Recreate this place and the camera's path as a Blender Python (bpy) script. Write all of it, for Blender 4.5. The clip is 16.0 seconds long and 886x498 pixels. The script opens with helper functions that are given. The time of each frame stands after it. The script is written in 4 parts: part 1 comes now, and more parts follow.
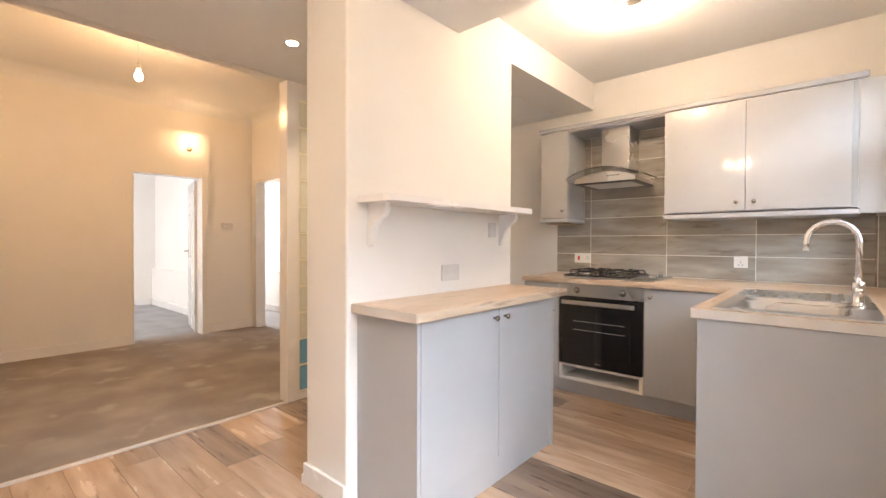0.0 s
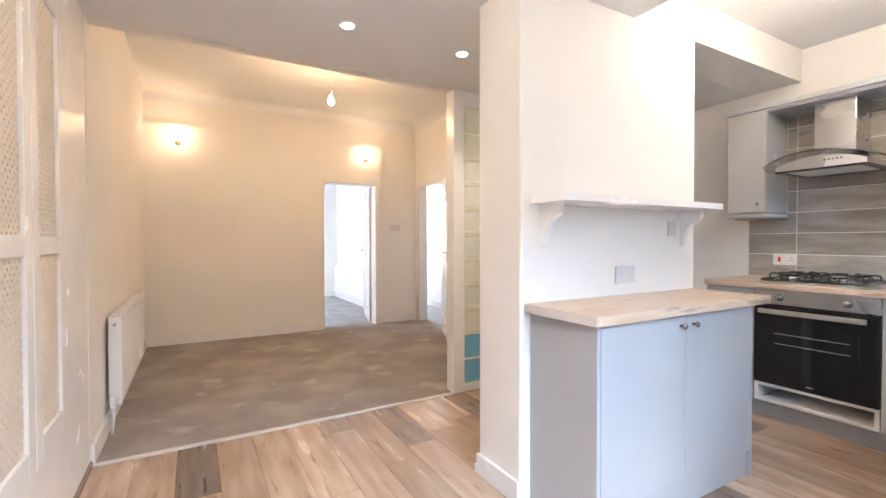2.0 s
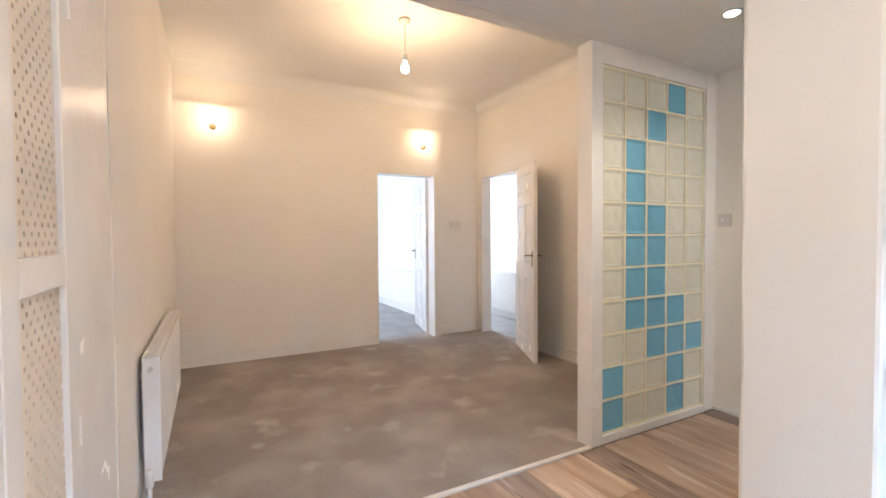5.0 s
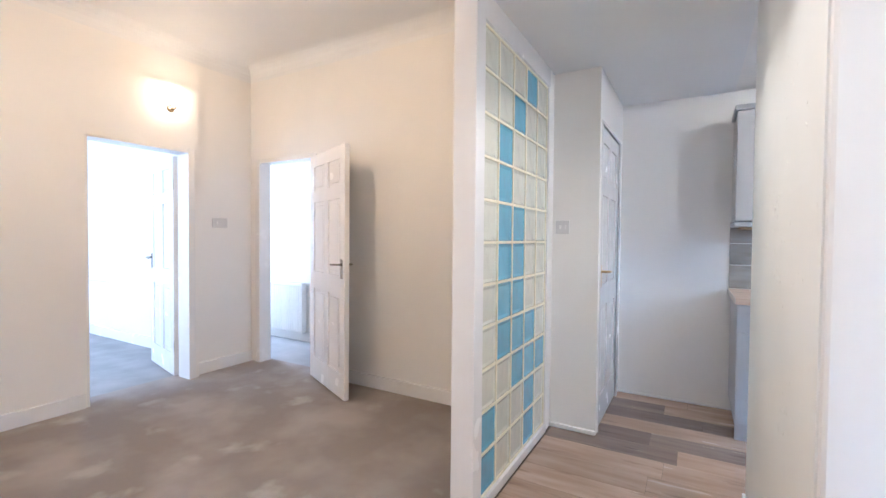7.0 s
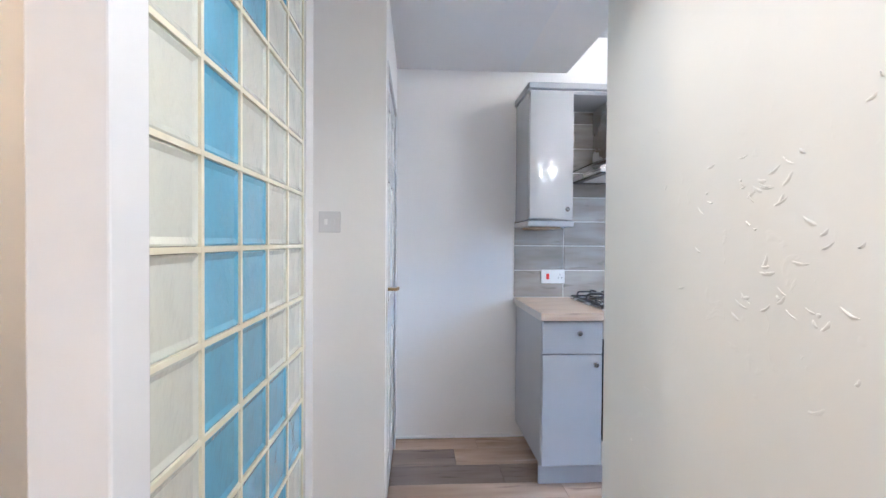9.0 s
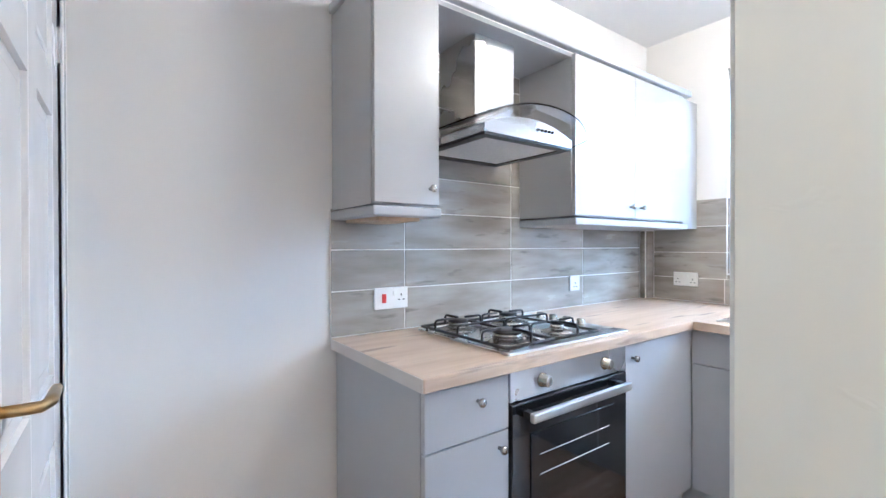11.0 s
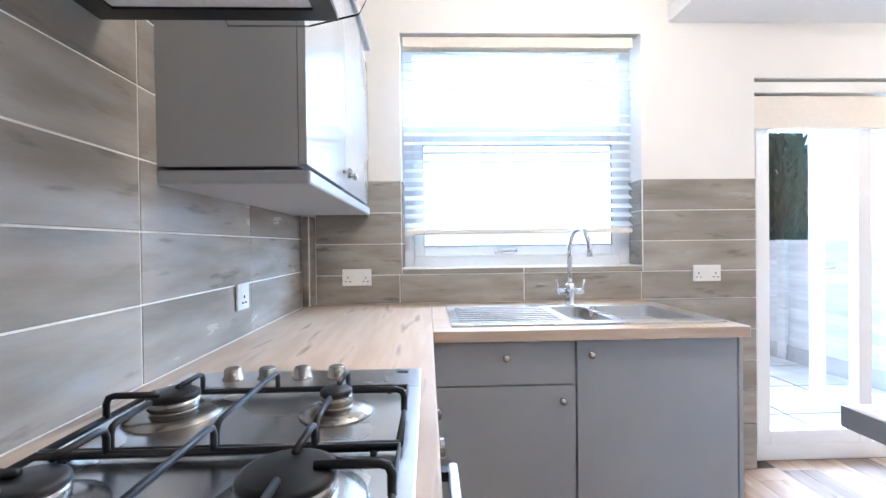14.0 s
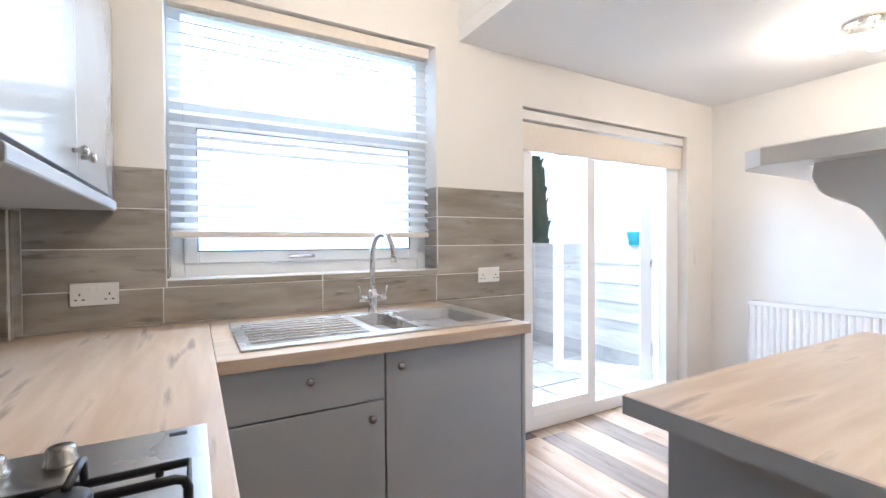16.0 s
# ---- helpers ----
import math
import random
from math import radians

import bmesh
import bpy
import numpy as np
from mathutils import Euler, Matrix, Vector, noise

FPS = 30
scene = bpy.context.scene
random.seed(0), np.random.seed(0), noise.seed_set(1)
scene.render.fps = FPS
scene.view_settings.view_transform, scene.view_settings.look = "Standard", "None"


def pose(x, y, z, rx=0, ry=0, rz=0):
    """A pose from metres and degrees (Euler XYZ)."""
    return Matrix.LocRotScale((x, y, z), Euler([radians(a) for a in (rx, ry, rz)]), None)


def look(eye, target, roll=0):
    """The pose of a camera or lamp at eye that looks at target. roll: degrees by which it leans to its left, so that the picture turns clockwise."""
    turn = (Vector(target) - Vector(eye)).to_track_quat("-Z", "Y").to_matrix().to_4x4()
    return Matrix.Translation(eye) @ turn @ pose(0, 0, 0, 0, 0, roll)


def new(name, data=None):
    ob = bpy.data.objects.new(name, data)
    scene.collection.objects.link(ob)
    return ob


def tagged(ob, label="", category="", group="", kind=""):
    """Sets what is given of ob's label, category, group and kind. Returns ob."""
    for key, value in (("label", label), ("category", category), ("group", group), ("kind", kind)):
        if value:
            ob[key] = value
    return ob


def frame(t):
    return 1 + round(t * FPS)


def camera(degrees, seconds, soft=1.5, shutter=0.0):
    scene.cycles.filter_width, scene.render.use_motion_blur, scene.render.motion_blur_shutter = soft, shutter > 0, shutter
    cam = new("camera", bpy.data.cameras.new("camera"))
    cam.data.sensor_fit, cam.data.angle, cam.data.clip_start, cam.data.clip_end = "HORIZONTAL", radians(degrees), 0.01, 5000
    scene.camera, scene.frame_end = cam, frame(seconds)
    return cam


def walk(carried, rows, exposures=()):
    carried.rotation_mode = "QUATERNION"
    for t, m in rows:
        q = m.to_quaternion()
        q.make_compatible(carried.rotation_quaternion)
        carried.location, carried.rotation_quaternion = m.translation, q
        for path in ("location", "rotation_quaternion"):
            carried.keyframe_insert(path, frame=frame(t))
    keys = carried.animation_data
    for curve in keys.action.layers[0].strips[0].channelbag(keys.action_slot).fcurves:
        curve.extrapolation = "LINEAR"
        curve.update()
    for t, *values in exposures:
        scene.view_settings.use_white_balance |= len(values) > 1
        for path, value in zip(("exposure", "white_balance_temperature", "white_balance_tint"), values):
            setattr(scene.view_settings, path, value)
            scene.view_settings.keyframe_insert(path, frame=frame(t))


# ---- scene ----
cam = camera(90.7, 16.0)
PATH = [
    (0, (0.471, -0.212, 1.179), (-0.849, 1.29, 1.151), 0.2),
    (0.5, (0.465, -0.248, 1.182), (-0.958, 1.157, 1.15), 0.1),
    (1, (0.445, -0.267, 1.178), (-1.092, 1.011, 1.148), 0.1),
    (1.5, (0.425, -0.3, 1.184), (-1.219, 0.838, 1.151), -0.0),
    (2, (0.411, -0.316, 1.187), (-1.326, 0.675, 1.153), -0.1),
    (2.5, (0.38, -0.332, 1.19), (-1.421, 0.536, 1.156), -0.1),
    (3, (0.316, -0.348, 1.202), (-1.535, 0.408, 1.165), -0.1),
    (3.5, (0.173, -0.388, 1.203), (-1.689, 0.341, 1.166), -0.0),
    (3.7, (0.089, -0.407, 1.199), (-1.773, 0.321, 1.163), -0.0),
    (5.8, (-1.111, -0.526, 1.262), (-2.698, 0.69, 1.207), -0.1),
    (6, (-1.199, -0.525, 1.26), (-2.723, 0.769, 1.21), 0.1),
    (6.5, (-1.441, -0.439, 1.261), (-2.746, 1.076, 1.209), 0.3),
    (7, (-1.673, -0.265, 1.264), (-2.667, 1.47, 1.215), 0.5),
    (7.5, (-1.835, -0.029, 1.26), (-2.491, 1.86, 1.215), 0.6),
    (8, (-1.976, 0.213, 1.275), (-2.277, 2.19, 1.228), 0.9),
    (8.5, (-2.032, 0.49, 1.259), (-2.104, 2.488, 1.223), 0.7),
    (9, (-2.068, 0.81, 1.265), (-1.95, 2.806, 1.233), 0.4),
    (9.2, (-2.09, 0.933, 1.26), (-1.867, 2.92, 1.231), 0.4),
    (11.3, (-2.063, 2.16, 1.258), (-0.738, 3.658, 1.246), -0.3),
    (11.5, (-2.034, 2.246, 1.258), (-0.612, 3.652, 1.246), -0.4),
    (12, (-1.954, 2.450, 1.252), (-0.300, 3.575, 1.242), -0.5),
    (12.5, (-1.823, 2.62, 1.232), (-0.022, 3.49, 1.225), -0.7),
    (13, (-1.663, 2.777, 1.217), (0.245, 3.375, 1.203), -0.7),
    (13.5, (-1.547, 2.913, 1.203), (0.435, 3.182, 1.189), -0.7),
    (14, (-1.459, 2.982, 1.208), (0.54, 2.913, 1.190), -0.7),
    (14.5, (-1.396, 3.002, 1.221), (0.564, 2.602, 1.197), -0.8),
    (15, (-1.345, 3.012, 1.227), (0.532, 2.322, 1.200), -0.7),
    (15.5, (-1.321, 3.018, 1.231), (0.477, 2.143, 1.203), -0.5),
    (16, (-1.304, 3.015, 1.233), (0.435, 2.028, 1.204), -0.4),
]
walk(cam, [(t, look(e, g, r)) for t, e, g, r in PATH], exposures=[
    (0, 0.42, 7400, 18), (1.5, 0.6, 6250, 14), (2.5, 0.55, 6000, 13), (3.5, 0.45, 6000, 12), (6, 0.7, 5300, 10), (7, 0.9, 4850, 10), (9, 1.0, 4750, 9),
    (11.5, 1.18, 4950, 8), (12.5, 1.08, 5000, 9), (14.5, 0.72, 5300, 10), (16, 0.45, 5650, 10)])

# ---- world and lights ----
world = bpy.data.worlds.new("world")
scene.world = world
world.use_nodes = True
wn = world.node_tree
sky = wn.nodes.new("ShaderNodeTexSky")
sky.sky_type = 'NISHITA'
sky.sun_disc = False
sky.sun_elevation, sky.sun_rotation = radians(38), radians(70)
sky.air_density, sky.dust_density = 1.0, 4.0
wn.nodes["Background"].inputs["Strength"].default_value = 0.15
wn.links.new(sky.outputs[0], wn.nodes["Background"].inputs[0])


def lamp(name, kind, m, power, color=(1, 1, 1), size=0.1, size_y=None, spot=None):
    d = bpy.data.lights.new(name, kind)
    d.energy, d.color = power, color
    if kind == 'AREA':
        d.size = size
        if size_y:
            d.shape, d.size_y = 'RECTANGLE', size_y
    elif kind == 'SUN':
        d.angle = size
    else:
        d.shadow_soft_size = size
        if spot:
            d.spot_size, d.spot_blend = radians(spot), 0.6
    ob = new(name, d)
    ob.matrix_world = m
    return ob


DAY = (0.55, 0.77, 1.0)
WARM = (1.0, 0.62, 0.30)
LAMP = (1.0, 0.80, 0.58)
lamp("sun", 'SUN', look((6, 1, 6), (0, 3.0, 0)), 1.5, (1, 0.96, 0.9), radians(12))
# added fill panel above the patio, out of view, in place of skylight
lamp("fill_panel_patio_door", 'AREA', look((2.2, 0.45, 2.52), (-2.0, 0.45, 0.6)), 195, DAY, 2.2, 0.75)
lamp("daylight_kitchen_window", 'AREA', look((1.06, 2.49, 1.69), (-3, 2.49, 1.5)), 7, DAY, 1.2, 1.2)
lamp("daylight_bedroom_window", 'AREA', look((-7.4, -0.62, 1.5), (-7.4, 3, 1.2)), 52, (0.9, 0.95, 1), 1.8, 1.4)
lamp("daylight_back_room_window", 'AREA', look((-7.9, 3.12, 1.5), (-5, 3.1, 1.2)), 50, (0.9, 0.95, 1), 0.62, 1.4)
lamp("light_pendant", 'POINT', pose(-3.84, 0.86, 2.49), 26, WARM, 0.05)
for ly in (-0.46, 1.80):
    lamp("light_wall_lamp", 'POINT', pose(-5.34, ly, 2.42), 2.2, WARM, 0.04)
DOWNLIGHTS = ((-1.915, 0.42), (-1.915, 1.15), (-1.95, 1.83))
for lx, ly in DOWNLIGHTS:
    lamp("light_downlight", 'SPOT', look((lx, ly, 2.335), (lx, ly, 0)), 12.5, LAMP, 0.03, spot=122)
for i in range(3):
    a = i * 2.094 + 0.4
    c, n = math.cos(a), math.sin(a)
    lamp("light_kitchen_spot", 'POINT', pose(-0.39 + 0.12 * c, 2.37 + 0.12 * n, 2.40), 7, LAMP, 0.03)
    lamp("light_dining_spot", 'POINT', pose(-0.41 + 0.12 * c, 0.12 * n, 2.20), 5, LAMP, 0.03)


# ---- materials ----
def material(name, color, rough=0.5, metal=0.0, color2=None, scale=6.0, stretch=(1, 1, 1), bump=0.0, bump_scale=60.0,
             detail=4.0, spread=(0.35, 0.65), vary=0.0, coat=0.0, trans=0.0, ior=1.45, emit=0.0, grain=None, lumps=0.0, bump_depth=0.01):
    m = bpy.data.materials.new(name)
    m.use_nodes = True
    nt = m.node_tree
    b = nt.nodes["Principled BSDF"]
    b.inputs["Roughness"].default_value = rough
    b.inputs["Metallic"].default_value = metal
    b.inputs["Coat Weight"].default_value = coat
    b.inputs["Coat Roughness"].default_value = 0.06
    b.inputs["Transmission Weight"].default_value = trans
    b.inputs["IOR"].default_value = ior
    b.inputs["Base Color"].default_value = (*color, 1)
    if emit:
        b.inputs["Emission Color"].default_value = (*color, 1)
        b.inputs["Emission Strength"].default_value = emit
    tc = nt.nodes.new("ShaderNodeTexCoord")
    mp = nt.nodes.new("ShaderNodeMapping")
    mp.inputs["Scale"].default_value = stretch
    nt.links.new(tc.outputs["Object"], mp.inputs[0])
    source = mp.outputs[0]
    info = nt.nodes.new("ShaderNodeObjectInfo") if vary else None
    if vary:
        shift = nt.nodes.new("ShaderNodeVectorMath")
        shift.operation = 'MULTIPLY_ADD'
        cx = nt.nodes.new("ShaderNodeCombineXYZ")
        for k in range(3):
            nt.links.new(info.outputs["Random"], cx.inputs[k])
        nt.links.new(cx.outputs[0], shift.inputs[0])
        shift.inputs[1].default_value = (37, 53, 71)
        nt.links.new(source, shift.inputs[2])
        source = shift.outputs[0]
    out = None
    if color2:
        n = nt.nodes.new("ShaderNodeTexNoise")
        n.inputs["Scale"].default_value = scale
        n.inputs["Detail"].default_value = detail
        nt.links.new(source, n.inputs["Vector"])
        r = nt.nodes.new("ShaderNodeValToRGB")
        r.color_ramp.elements[0].position, r.color_ramp.elements[1].position = spread
        r.color_ramp.elements[0].color, r.color_ramp.elements[1].color = (*color, 1), (*color2, 1)
        nt.links.new(n.outputs["Fac"], r.inputs[0])
        out = r.outputs[0]
        rr = nt.nodes.new("ShaderNodeMapRange")
        rr.inputs["To Min"].default_value, rr.inputs["To Max"].default_value = max(rough - 0.06, 0.02), rough + 0.08
        nt.links.new(n.outputs["Fac"], rr.inputs[0])
        nt.links.new(rr.outputs[0], b.inputs["Roughness"])
    if grain:
        g = nt.nodes.new("ShaderNodeTexNoise")
        g.inputs["Scale"].default_value = grain[1]
        g.inputs["Detail"].default_value = 5
        nt.links.new(source, g.inputs["Vector"])
        gr = nt.nodes.new("ShaderNodeMapRange")
        gr.inputs["From Min"].default_value, gr.inputs["From Max"].default_value = 0.60, 0.72
        nt.links.new(g.outputs["Fac"], gr.inputs[0])
        mx = nt.nodes.new("ShaderNodeMix")
        mx.data_type = 'RGBA'
        nt.links.new(gr.outputs[0], mx.inputs["Factor"])
        nt.links.new(out, mx.inputs["A"])
        mx.inputs["B"].default_value = (*grain[0], 1)
        out = mx.outputs["Result"]
    if vary and out:
        hs = nt.nodes.new("ShaderNodeHueSaturation")
        vr = nt.nodes.new("ShaderNodeMapRange")
        vr.inputs["To Min"].default_value, vr.inputs["To Max"].default_value = 1 - vary, 1 + vary
        nt.links.new(info.outputs["Random"], vr.inputs[0])
        nt.links.new(vr.outputs[0], hs.inputs["Value"])
        nt.links.new(out, hs.inputs["Color"])
        out = hs.outputs[0]
    if out:
        nt.links.new(out, b.inputs["Base Color"])
    if lumps:
        ln = nt.nodes.new("ShaderNodeTexNoise")
        ln.inputs["Scale"].default_value = 15
        ln.inputs["Detail"].default_value = 3
        ln.inputs["Distortion"].default_value = 1.2
        nt.links.new(source, ln.inputs["Vector"])
        lr = nt.nodes.new("ShaderNodeMapRange")
        lr.inputs["From Min"].default_value, lr.inputs["From Max"].default_value = 0.64, 0.72
        nt.links.new(ln.outputs["Fac"], lr.inputs[0])
        lb = nt.nodes.new("ShaderNodeBump")
        lb.inputs["Strength"].default_value = lumps
        lb.inputs["Distance"].default_value = 0.01
        nt.links.new(lr.outputs[0], lb.inputs["Height"])
        nt.links.new(lb.outputs[0], b.inputs["Normal"])
    if bump:
        bn = nt.nodes.new("ShaderNodeTexNoise")
        bn.inputs["Scale"].default_value = bump_scale
        bn.inputs["Detail"].default_value = 5
        nt.links.new(source, bn.inputs["Vector"])
        bp = nt.nodes.new("ShaderNodeBump")
        bp.inputs["Strength"].default_value = bump
        bp.inputs["Distance"].default_value = bump_depth
        nt.links.new(bn.outputs["Fac"], bp.inputs["Height"])
        if lumps:
            nt.links.new(lb.outputs[0], bp.inputs["Normal"])
        nt.links.new(bp.outputs[0], b.inputs["Normal"])
    return m


M_WALL = material("wall_paint", (0.80, 0.78, 0.75), 0.6, color2=(0.84, 0.82, 0.79), scale=1.3, bump=0.12, bump_scale=9)
M_ROUGH = material("patched_wall_paint", (0.76, 0.75, 0.71), 0.5, color2=(0.80, 0.79, 0.75), scale=2, bump=0.12, bump_scale=6, lumps=0.07)
M_CEIL = material("ceiling_paint", (0.78, 0.78, 0.78), 0.7, color2=(0.81, 0.81, 0.81), scale=1.5, bump=0.08, bump_scale=14)
M_GLOSSW = material("white_gloss_paint", (0.82, 0.81, 0.80), 0.24, color2=(0.85, 0.84, 0.83), scale=5, bump=0.012, bump_scale=22)
M_UPVC = material("white_upvc", (0.84, 0.85, 0.86), 0.3, color2=(0.86, 0.87, 0.88), scale=4)
M_CARPET = material("worn_carpet", (0.33, 0.285, 0.25), 0.95, color2=(0.45, 0.40, 0.362), scale=2.2, bump=0.9, bump_scale=320,
                    spread=(0.42, 0.68), grain=((0.50, 0.46, 0.42), 3.1))
M_CARPET2 = material("grey_carpet", (0.36, 0.36, 0.37), 0.95, color2=(0.46, 0.46, 0.47), scale=3.0, bump=0.9, bump_scale=320)
M_PLANK = material("laminate_plank", (0.37, 0.255, 0.18), 0.24, color2=(0.50, 0.37, 0.275), scale=2.2, stretch=(0.9, 6, 6),
                   bump=0.05, bump_scale=40, vary=0.17, grain=((0.29, 0.195, 0.14), 4))
M_PLANK_D = material("dark_laminate_plank", (0.20, 0.147, 0.117), 0.24, color2=(0.27, 0.203, 0.163), scale=2.2,
                     stretch=(0.9, 9, 9), bump=0.05, bump_scale=40, vary=0.3, grain=((0.08, 0.06, 0.05), 5))
M_GAP = material("floor_underlay", (0.07, 0.05, 0.04), 0.8, color2=(0.1, 0.08, 0.06))
M_UNIT = material("grey_cabinet_gloss", (0.43, 0.425, 0.42), 0.22, color2=(0.45, 0.445, 0.44), scale=3, coat=0.6)
M_UNITM = material("grey_cabinet_satin", (0.40, 0.405, 0.42), 0.38, color2=(0.425, 0.43, 0.445), scale=3)
M_TOP = material("oak_laminate", (0.52, 0.38, 0.27), 0.36, color2=(0.64, 0.51, 0.39), scale=3.0, stretch=(0.8, 7, 7),
                 bump=0.03, bump_scale=60, grain=((0.29, 0.205, 0.155), 3.0))
M_TOPY = material("oak_laminate_cross", (0.52, 0.38, 0.27), 0.36, color2=(0.64, 0.51, 0.39), scale=3.0, stretch=(7, 0.8, 7),
                  bump=0.03, bump_scale=60, grain=((0.29, 0.205, 0.155), 3.0))
M_EDGE = material("pale_edging", (0.60, 0.56, 0.52), 0.4, color2=(0.66, 0.62, 0.58), scale=8)
M_TILE = material("grey_wood_tile", (0.27, 0.245, 0.21), 0.24, color2=(0.39, 0.36, 0.32), scale=2.8, stretch=(1, 1, 5),
                  bump=0.05, bump_scale=50, vary=0.16, grain=((0.19, 0.17, 0.15), 5))
M_GROUT = material("pale_grout", (0.78, 0.75, 0.70), 0.8, color2=(0.82, 0.80, 0.75), scale=20)
M_STEEL = material("brushed_steel", (0.64, 0.63, 0.62), 0.27, 1.0, color2=(0.67, 0.66, 0.65), scale=2.5)
M_CHROME = material("chrome", (0.82, 0.82, 0.83), 0.08, 1.0)
M_KNOB = material("satin_nickel", (0.40, 0.378, 0.345), 0.24, 1.0, color2=(0.45, 0.425, 0.395), scale=20)
M_BRASS = material("aged_brass", (0.55, 0.40, 0.20), 0.35, 1.0, color2=(0.45, 0.32, 0.16), scale=20)
M_BLACK = material("black_enamel", (0.012, 0.012, 0.014), 0.3, color2=(0.02, 0.02, 0.022), scale=40)
M_OVENG = material("black_oven_glass", (0.008, 0.008, 0.009), 0.06, coat=0.5)
M_PLATE = material("white_plastic", (0.80, 0.79, 0.77), 0.3, color2=(0.82, 0.81, 0.79), scale=10)
M_PAINTED = material("painted_over_plastic", (0.62, 0.61, 0.60), 0.4, color2=(0.66, 0.65, 0.64), scale=8)
M_PIERCED = material("pierced_hardboard", (0.66, 0.59, 0.50), 0.6, color2=(0.72, 0.65, 0.56), scale=5)
M_RED = material("red_rocker", (0.65, 0.03, 0.02), 0.3)
M_DARK = material("dark_slot", (0.02, 0.02, 0.02), 0.6)
M_GLASS = material("clear_glass", (1, 1, 1), 0.0, trans=1.0, ior=1.45)
M_BLKC = material("clear_glass_block", (0.93, 0.94, 0.82), 0.10, trans=0.22, ior=1.3, bump=1.0, bump_scale=8, bump_depth=.012, coat=1.0, stretch=(1, 1.6, .8))
M_BLKB = material("blue_glass_block", (0.24, 0.60, 0.86), 0.10, trans=0.22, ior=1.3, bump=1.0, bump_scale=8, bump_depth=.012, coat=1.0, stretch=(1, 1.6, .8))
M_MORTAR = material("cream_mortar", (0.80, 0.76, 0.58), 0.6, color2=(0.84, 0.80, 0.64), scale=12, bump=0.1)
M_SLAT = material("white_blind_slat", (0.80, 0.84, 0.88), 0.6)
M_FABRIC = material("cream_blind_fabric", (0.80, 0.74, 0.66), 0.8, color2=(0.83, 0.77, 0.69), scale=40, bump=0.2, bump_scale=300)
M_BULB = material("lit_bulb", (1.0, 0.82, 0.58), 0.3, emit=18)
M_DOWN = material("lit_downlight", (1.0, 0.93, 0.82), 0.3, emit=25)
M_FENCE = material("weathered_fence_board", (0.50, 0.46, 0.42), 0.85, color2=(0.62, 0.57, 0.52), scale=3, stretch=(1, 1, 9), bump=0.2, vary=0.12)
M_SLAB = material("sandstone_slab", (0.33, 0.30, 0.27), 0.85, color2=(0.44, 0.41, 0.37), scale=4, bump=0.25, vary=0.12)
M_SOIL = material("garden_soil", (0.10, 0.085, 0.06), 0.95, color2=(0.20, 0.18, 0.14), scale=7, bump=0.6)
M_LEAF = material("cypress_leaf", (0.09, 0.15, 0.09), 0.6, color2=(0.15, 0.24, 0.15), scale=9)
M_BARK = material("bark", (0.16, 0.11, 0.08), 0.9, color2=(0.22, 0.16, 0.12), scale=12, bump=0.5)
M_TEAL = material("teal_glaze", (0.05, 0.36, 0.38), 0.25, color2=(0.07, 0.42, 0.44), scale=6)
M_BRICK = material("house_brick", (0.30, 0.16, 0.12), 0.85, color2=(0.38, 0.21, 0.16), scale=14, bump=0.3)
M_WOODPLY = material("raw_chipboard", (0.45, 0.32, 0.2), 0.8, color2=(0.52, 0.38, 0.25), scale=60)
M_FILTER = material("grease_filter", (0.62, 0.62, 0.62), 0.45, 0.1, color2=(0.70, 0.70, 0.70), scale=80)


# ---- building helpers ----
def box(bm, x0, x1, y0, y1, z0, z1, bevel=0.0):
    vs = bmesh.ops.create_cube(bm, size=1)["verts"]
    for v in vs:
        v.co = Vector((x0 + (v.co.x + .5) * (x1 - x0), y0 + (v.co.y + .5) * (y1 - y0), z0 + (v.co.z + .5) * (z1 - z0)))
    if bevel:
        es = {e for v in vs for e in v.link_edges}
        bmesh.ops.bevel(bm, geom=list(es), offset=bevel, segments=2, affect='EDGES', profile=0.5)
    return bm


def bx(x0, x1, y0, y1, z0, z1, bevel=0.0):
    return box(bmesh.new(), x0, x1, y0, y1, z0, z1, bevel)


def rod(bm, a, b, r, r2=None, seg=16):
    a, b = Vector(a), Vector(b)
    d = b - a
    m = Matrix.Translation((a + b) / 2) @ d.to_track_quat('Z', 'Y').to_matrix().to_4x4()
    bmesh.ops.create_cone(bm, cap_ends=True, segments=seg, radius1=r, radius2=r if r2 is None else r2, depth=d.length, matrix=m)
    return bm


def lathe(bm, profile, origin, axis='Z', seg=20):
    """Spin (radius, height) pairs round an axis through origin."""
    rings = []
    for r, h in profile:
        ring = []
        for k in range(seg):
            a = 2 * math.pi * k / seg
            p = {'Z': (r * math.cos(a), r * math.sin(a), h), 'X': (h, r * math.cos(a), r * math.sin(a)),
                 'Y': (r * math.cos(a), h, -r * math.sin(a))}[axis]
            ring.append(bm.verts.new(Vector(origin) + Vector(p)))
        rings.append(ring)
    for r0, r1 in zip(rings, rings[1:]):
        for k in range(seg):
            bm.faces.new((r0[k], r0[(k + 1) % seg], r1[(k + 1) % seg], r1[k]))
    bm.faces.new(rings[0][::-1])
    bm.faces.new(rings[-1])
    return bm


